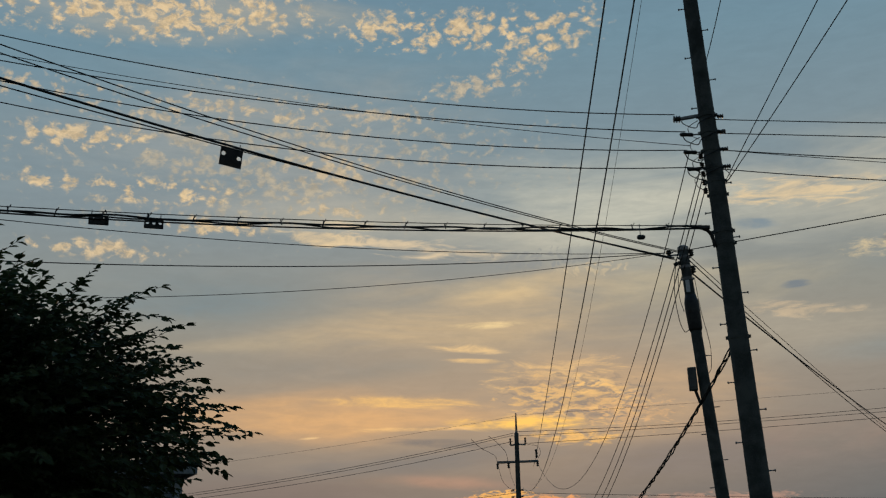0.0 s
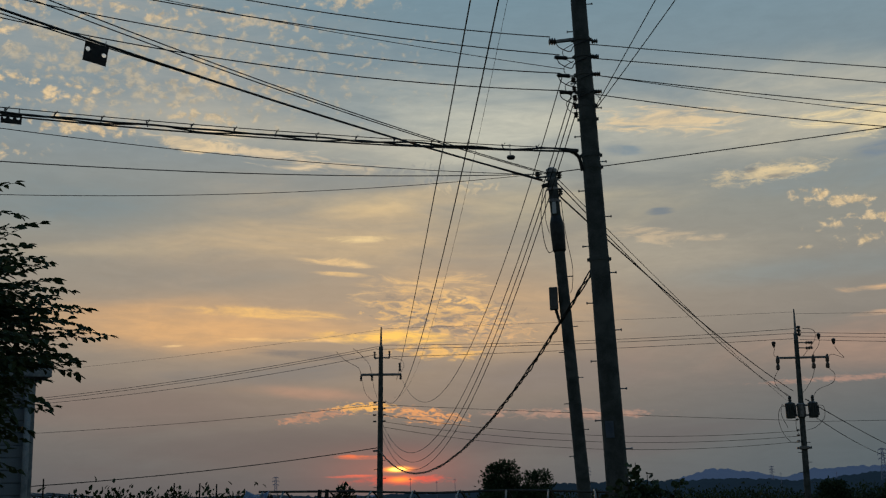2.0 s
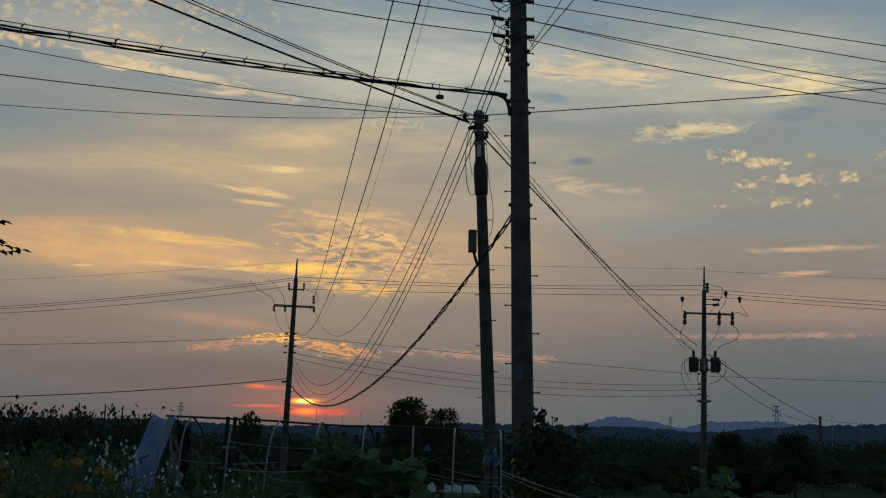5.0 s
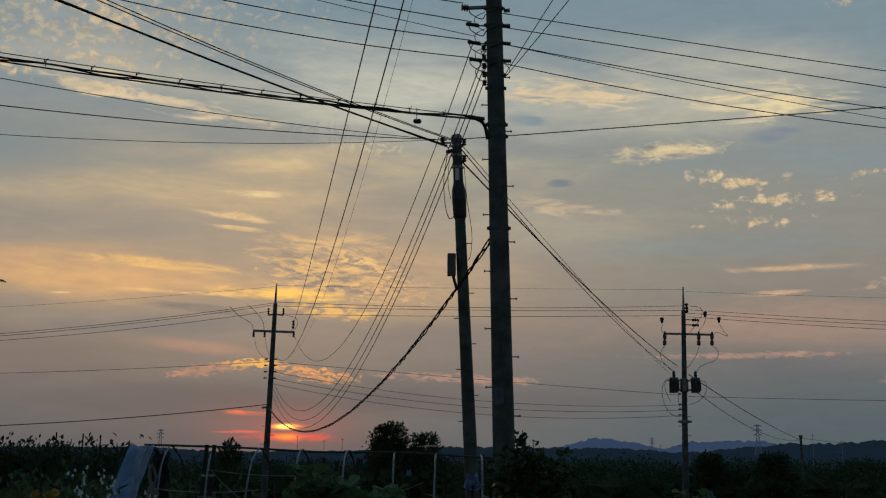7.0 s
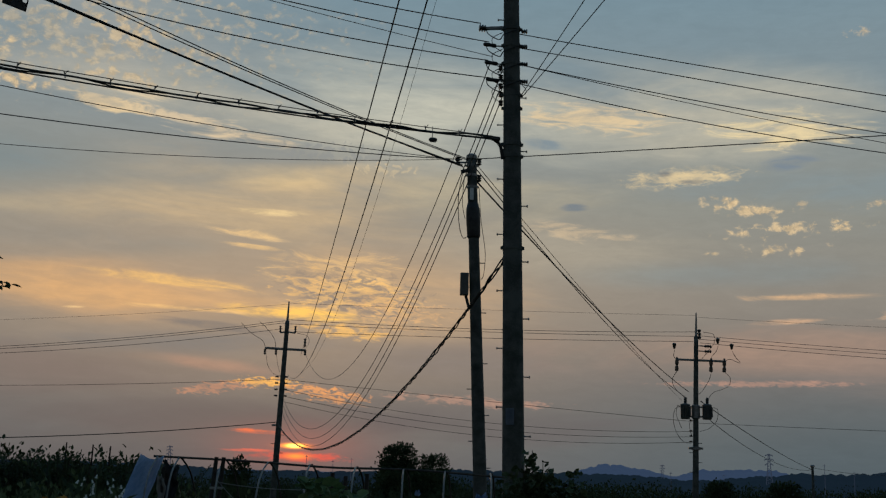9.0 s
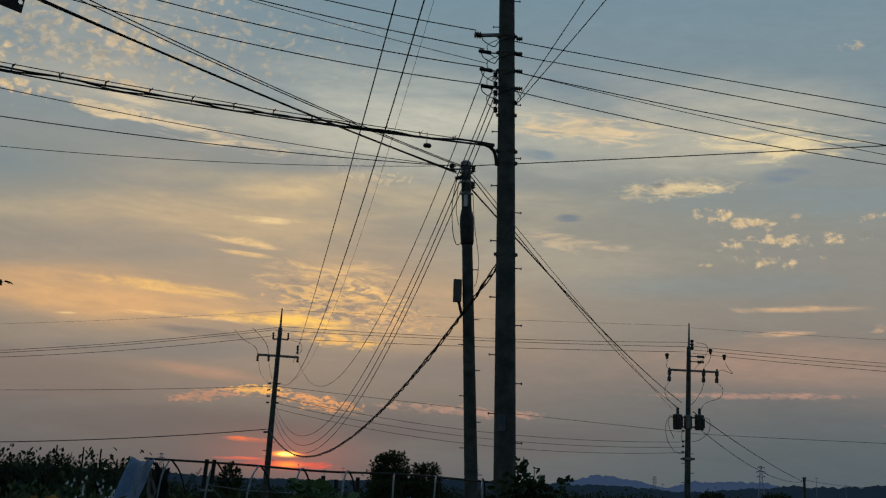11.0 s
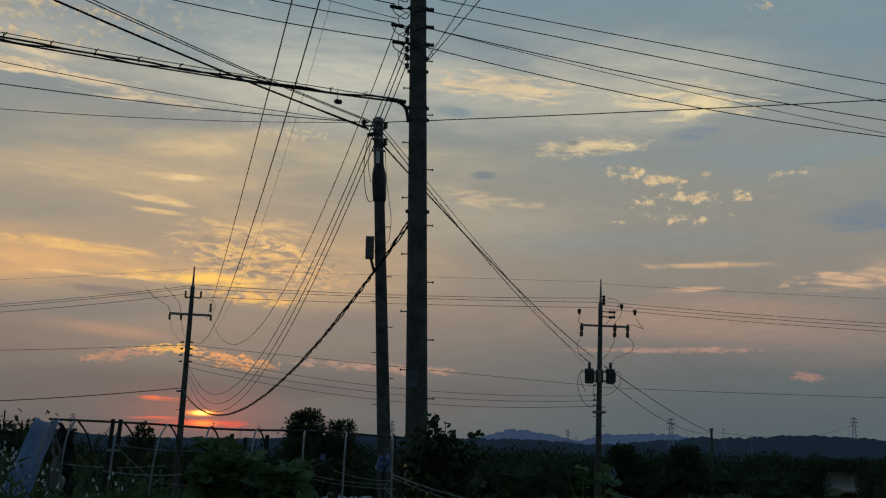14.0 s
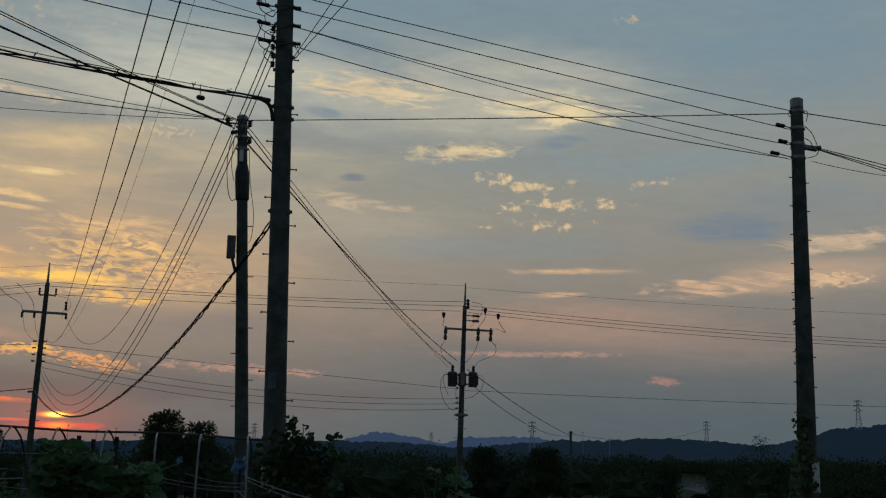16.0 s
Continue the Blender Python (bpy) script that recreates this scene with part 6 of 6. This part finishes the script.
round_leaves("foliage", sprigs, BED, creeper)
for k in range(5):
    x = rng.uniform(-0.35, 0.1)
    limb_mesh("stem", [[Vector((x, -0.1, 0)), Vector((x * 0.7 - 0.1, -0.1, 1.3)), Vector((-0.2, -0.08, 2.8 + 0.3 * k))]], 0.012, 0.004, BARK, creeper, 5)


# ---- flower bed ----


def flower_head(kind, at, size, parent):
    """A bloom turned towards the open side of the bed."""
    bm = fresh()
    at = Vector(at)
    face = Vector((rng.uniform(-0.7, 0.7), -1.0, rng.uniform(0.2, 0.9))).normalized()
    turn = face.to_track_quat("Z", "Y").to_matrix()
    if kind == "daisy":
        for ring, (lift, r) in enumerate(((-0.55, 1.0), (-0.1, 0.95), (0.5, 0.7))):
            for k in range(10):
                a = 2 * math.pi * k / 10 + ring * 0.31 + rng.uniform(-0.1, 0.1)
                r2 = r * rng.uniform(0.8, 1.1)
                d = turn @ Vector((math.cos(a), math.sin(a), lift)).normalized()
                s = turn @ Vector((-math.sin(a), math.cos(a), 0))
                q = [at, at + d * size * r2 * 0.3 + s * size * 0.11, at + d * size * r2 * 0.52, at + d * size * r2 * 0.3 - s * size * 0.11]
                bm.faces.new([bm.verts.new(v) for v in q])
        lathe(bm, at, face, [(-0.01, 0.03 * size), (0.0, 0.14 * size), (0.15 * size, 0.12 * size), (0.2 * size, 0.04 * size)], 8)
        return part("flower", bm, YELLOW, parent)
    sway = Vector((rng.uniform(-0.5, 0.5), rng.uniform(-0.4, 0.2), -1.0))
    lathe(bm, at, sway, [(0.0, 0.12 * size), (0.35 * size, 0.30 * size), (0.9 * size, 0.34 * size), (1.25 * size, 0.55 * size)], 7)
    return part("flower", bm, WHITE_PETAL, parent)


def flower_plant(kind, az_deg, top_el, dist, heads, size, label):
    b = spot(az_deg, 0, dist)
    gz = land(b.x, b.y)
    owner = thing("flower_plant", (b.x, b.y, gz), label, "flower", "flowers in the bed")
    h = EYE.z + dist * math.tan(radians(top_el)) - gz
    rows, stems = [], []
    for k in range(heads):
        if kind == "daisy":
            tip = Vector((rng.uniform(-0.22, 0.22), rng.uniform(-0.2, 0.2), h - rng.random() * 0.22))
        else:
            tip = Vector((rng.gauss(0, 0.075), rng.uniform(-0.1, 0.1), h - 0.62 * k / heads))
        root = Vector((tip.x * 0.3, tip.y * 0.3, 0))
        if kind == "daisy" or k % 4 == 0:
            line = [root, root.lerp(tip, 0.5) + Vector((0.02, 0, 0)), tip]
            stems.append(line)
        flower_head(kind, tip, size * rng.uniform(0.8, 1.15), owner)
    limb_mesh("stem", stems, 0.007, 0.004, BED, owner, 5)
    for k in range(90):
        z = h * rng.random() * 0.9
        rows.append((Vector((rng.uniform(-0.2, 0.2), rng.uniform(-0.2, 0.2), z)), rand_way(rng, 0.3), rand_way(rng, 0.6), rng.uniform(0.07, 0.14), 0.03))
    leafage("foliage", rows, BED, owner)


for a, e in ((-22.3, -0.85), (-21.9, -1.35), (-21.0, -0.95), (-20.5, -1.7), (-22.4, -2.2), (-21.4, -2.2), (-19.9, -1.35), (-17.3, -1.25), (-16.9, -1.5), (-18.6, -2.2), (-15.9, -2.35), (-19.2, -2.6), (-24.2, -1.6)):
    flower_plant("daisy", a, e, 9.0 + rng.uniform(-0.4, 0.6), 3, 0.105, "tall yellow garden flowers with ragged petals")
for a, e, n_heads in ((-16.5, -0.05, 12), (-16.1, -0.3, 10), (-15.6, -0.2, 12), (-15.1, -0.5, 10), (-14.4, -1.8, 9), (-13.7, -1.4, 10), (-13.0, -1.2, 9), (-11.9, -2.3, 6), (-11.4, -1.55, 5), (-10.7, -1.75, 6), (-10.9, -2.3, 4), (-9.5, -1.9, 5), (-20.8, -0.45, 4), (-8.9, -2.4, 4)):
    flower_plant("spire", a, e, 10.6 + rng.uniform(-0.3, 0.4), n_heads * 2, 0.026, "tall stem of small hanging white flowers")

rows, cores = [], []
for k in range(330):
    a = rng.uniform(-27, -8.5)
    dist = rng.uniform(8.0, 14.5)
    top_el = -2.2 + 1.9 * ((dist - 8) / 6.5) - 0.8 * max(0, (a + 14) / 5.5) + rng.uniform(-0.5, 0.35)
    if a > -17.5 and dist < 12.9:
        top_el = min(top_el, -2.7)
    p = spot(a, top_el, dist)
    gz = land(p.x, p.y)
    h = max(0.3, p.z - gz)
    clump_rows(rng, Vector((p.x, p.y, gz + h * 0.55)), Vector((0.3, 0.3, h * 0.45)), 150, 0.075, rows)
    cores.append((Vector((p.x, p.y, gz + h * 0.42)), Vector((0.24, 0.24, h * 0.38))))
for k in range(260):
    a = rng.uniform(-9, 40)
    dist = rng.uniform(14.0, 34)
    p = spot(a, 0, dist)
    gz = land(p.x, p.y)
    h = rng.uniform(0.35, 0.9) * (0.5 if a > 9 else 1.0)
    clump_rows(rng, Vector((p.x, p.y, gz + h * 0.5)), Vector((0.6, 0.5, h * 0.5)), 90, 0.13, rows)
    cores.append((Vector((p.x, p.y, gz + h * 0.35)), Vector((0.5, 0.4, h * 0.32))))
crops = leafage("garden_crops", rows, BED, kind="stuff", cores=cores)
tagged(crops, "dense dark green flower bed and vegetable crops", "crops")

# a harvested plot beyond the garden
PLOT = surface("bare_plot", (0.06, 0.055, 0.045), (0.11, 0.10, 0.085), 0.8, 0.95, bump=0.5, fine=6.0)
bm = fresh()
plot_rows = []
for j in range(9):
    row = []
    for i in range(21):
        q = bearing(17.6 + 0.5 * i + 0.2 * noise.noise((i * 0.5, j, 0)), 0) * (74 + 3.5 * j)
        row.append(bm.verts.new((q.x, q.y, land(q.x, q.y) + 0.06 + 0.05 * (j % 2))))
    plot_rows.append(row)
for j in range(8):
    for i in range(20):
        bm.faces.new((plot_rows[j][i], plot_rows[j][i + 1], plot_rows[j + 1][i + 1], plot_rows[j + 1][i]))
bmesh.ops.recalc_face_normals(bm, faces=bm.faces[:])
tagged(part("ground_plot", bm, PLOT), "bare ridged plot among the dark fields", "field", kind="structure")

# pale mulch sheets heaped in the field
MULCH = surface("mulch_sheet", (0.26, 0.26, 0.25), (0.42, 0.42, 0.40), 1.5, 0.5, bump=0.5)
for k in range(9):
    p = spot(-0.4 + 0.24 * k, 0, 92 + rng.uniform(-4, 5))
    gz = land(p.x, p.y)
    bm = fresh()
    w, h = rng.uniform(0.7, 1.1), rng.uniform(0.35, 0.7)
    rows_m = []
    for j in range(7):
        row = []
        for i in range(9):
            u, v = i / 4 - 1, j / 3 - 1
            z = h * max(0.0, 1 - u * u * 0.9 - v * v * 0.9) * (1 + 0.6 * noise.noise((u * 2 + k, v * 2, 0))) - 0.03
            row.append(bm.verts.new((u * w, v * w * 1.2, z)))
        rows_m.append(row)
    for j in range(6):
        for i in range(8):
            bm.faces.new((rows_m[j][i], rows_m[j][i + 1], rows_m[j + 1][i + 1], rows_m[j + 1][i]))
    ob = part("mulch_heap", bm, MULCH, smooth=True)
    ob.location = (p.x, p.y, gz)
    tagged(ob, "crumpled heap of pale plastic mulch sheet", "plastic sheet", "mulch heaps")
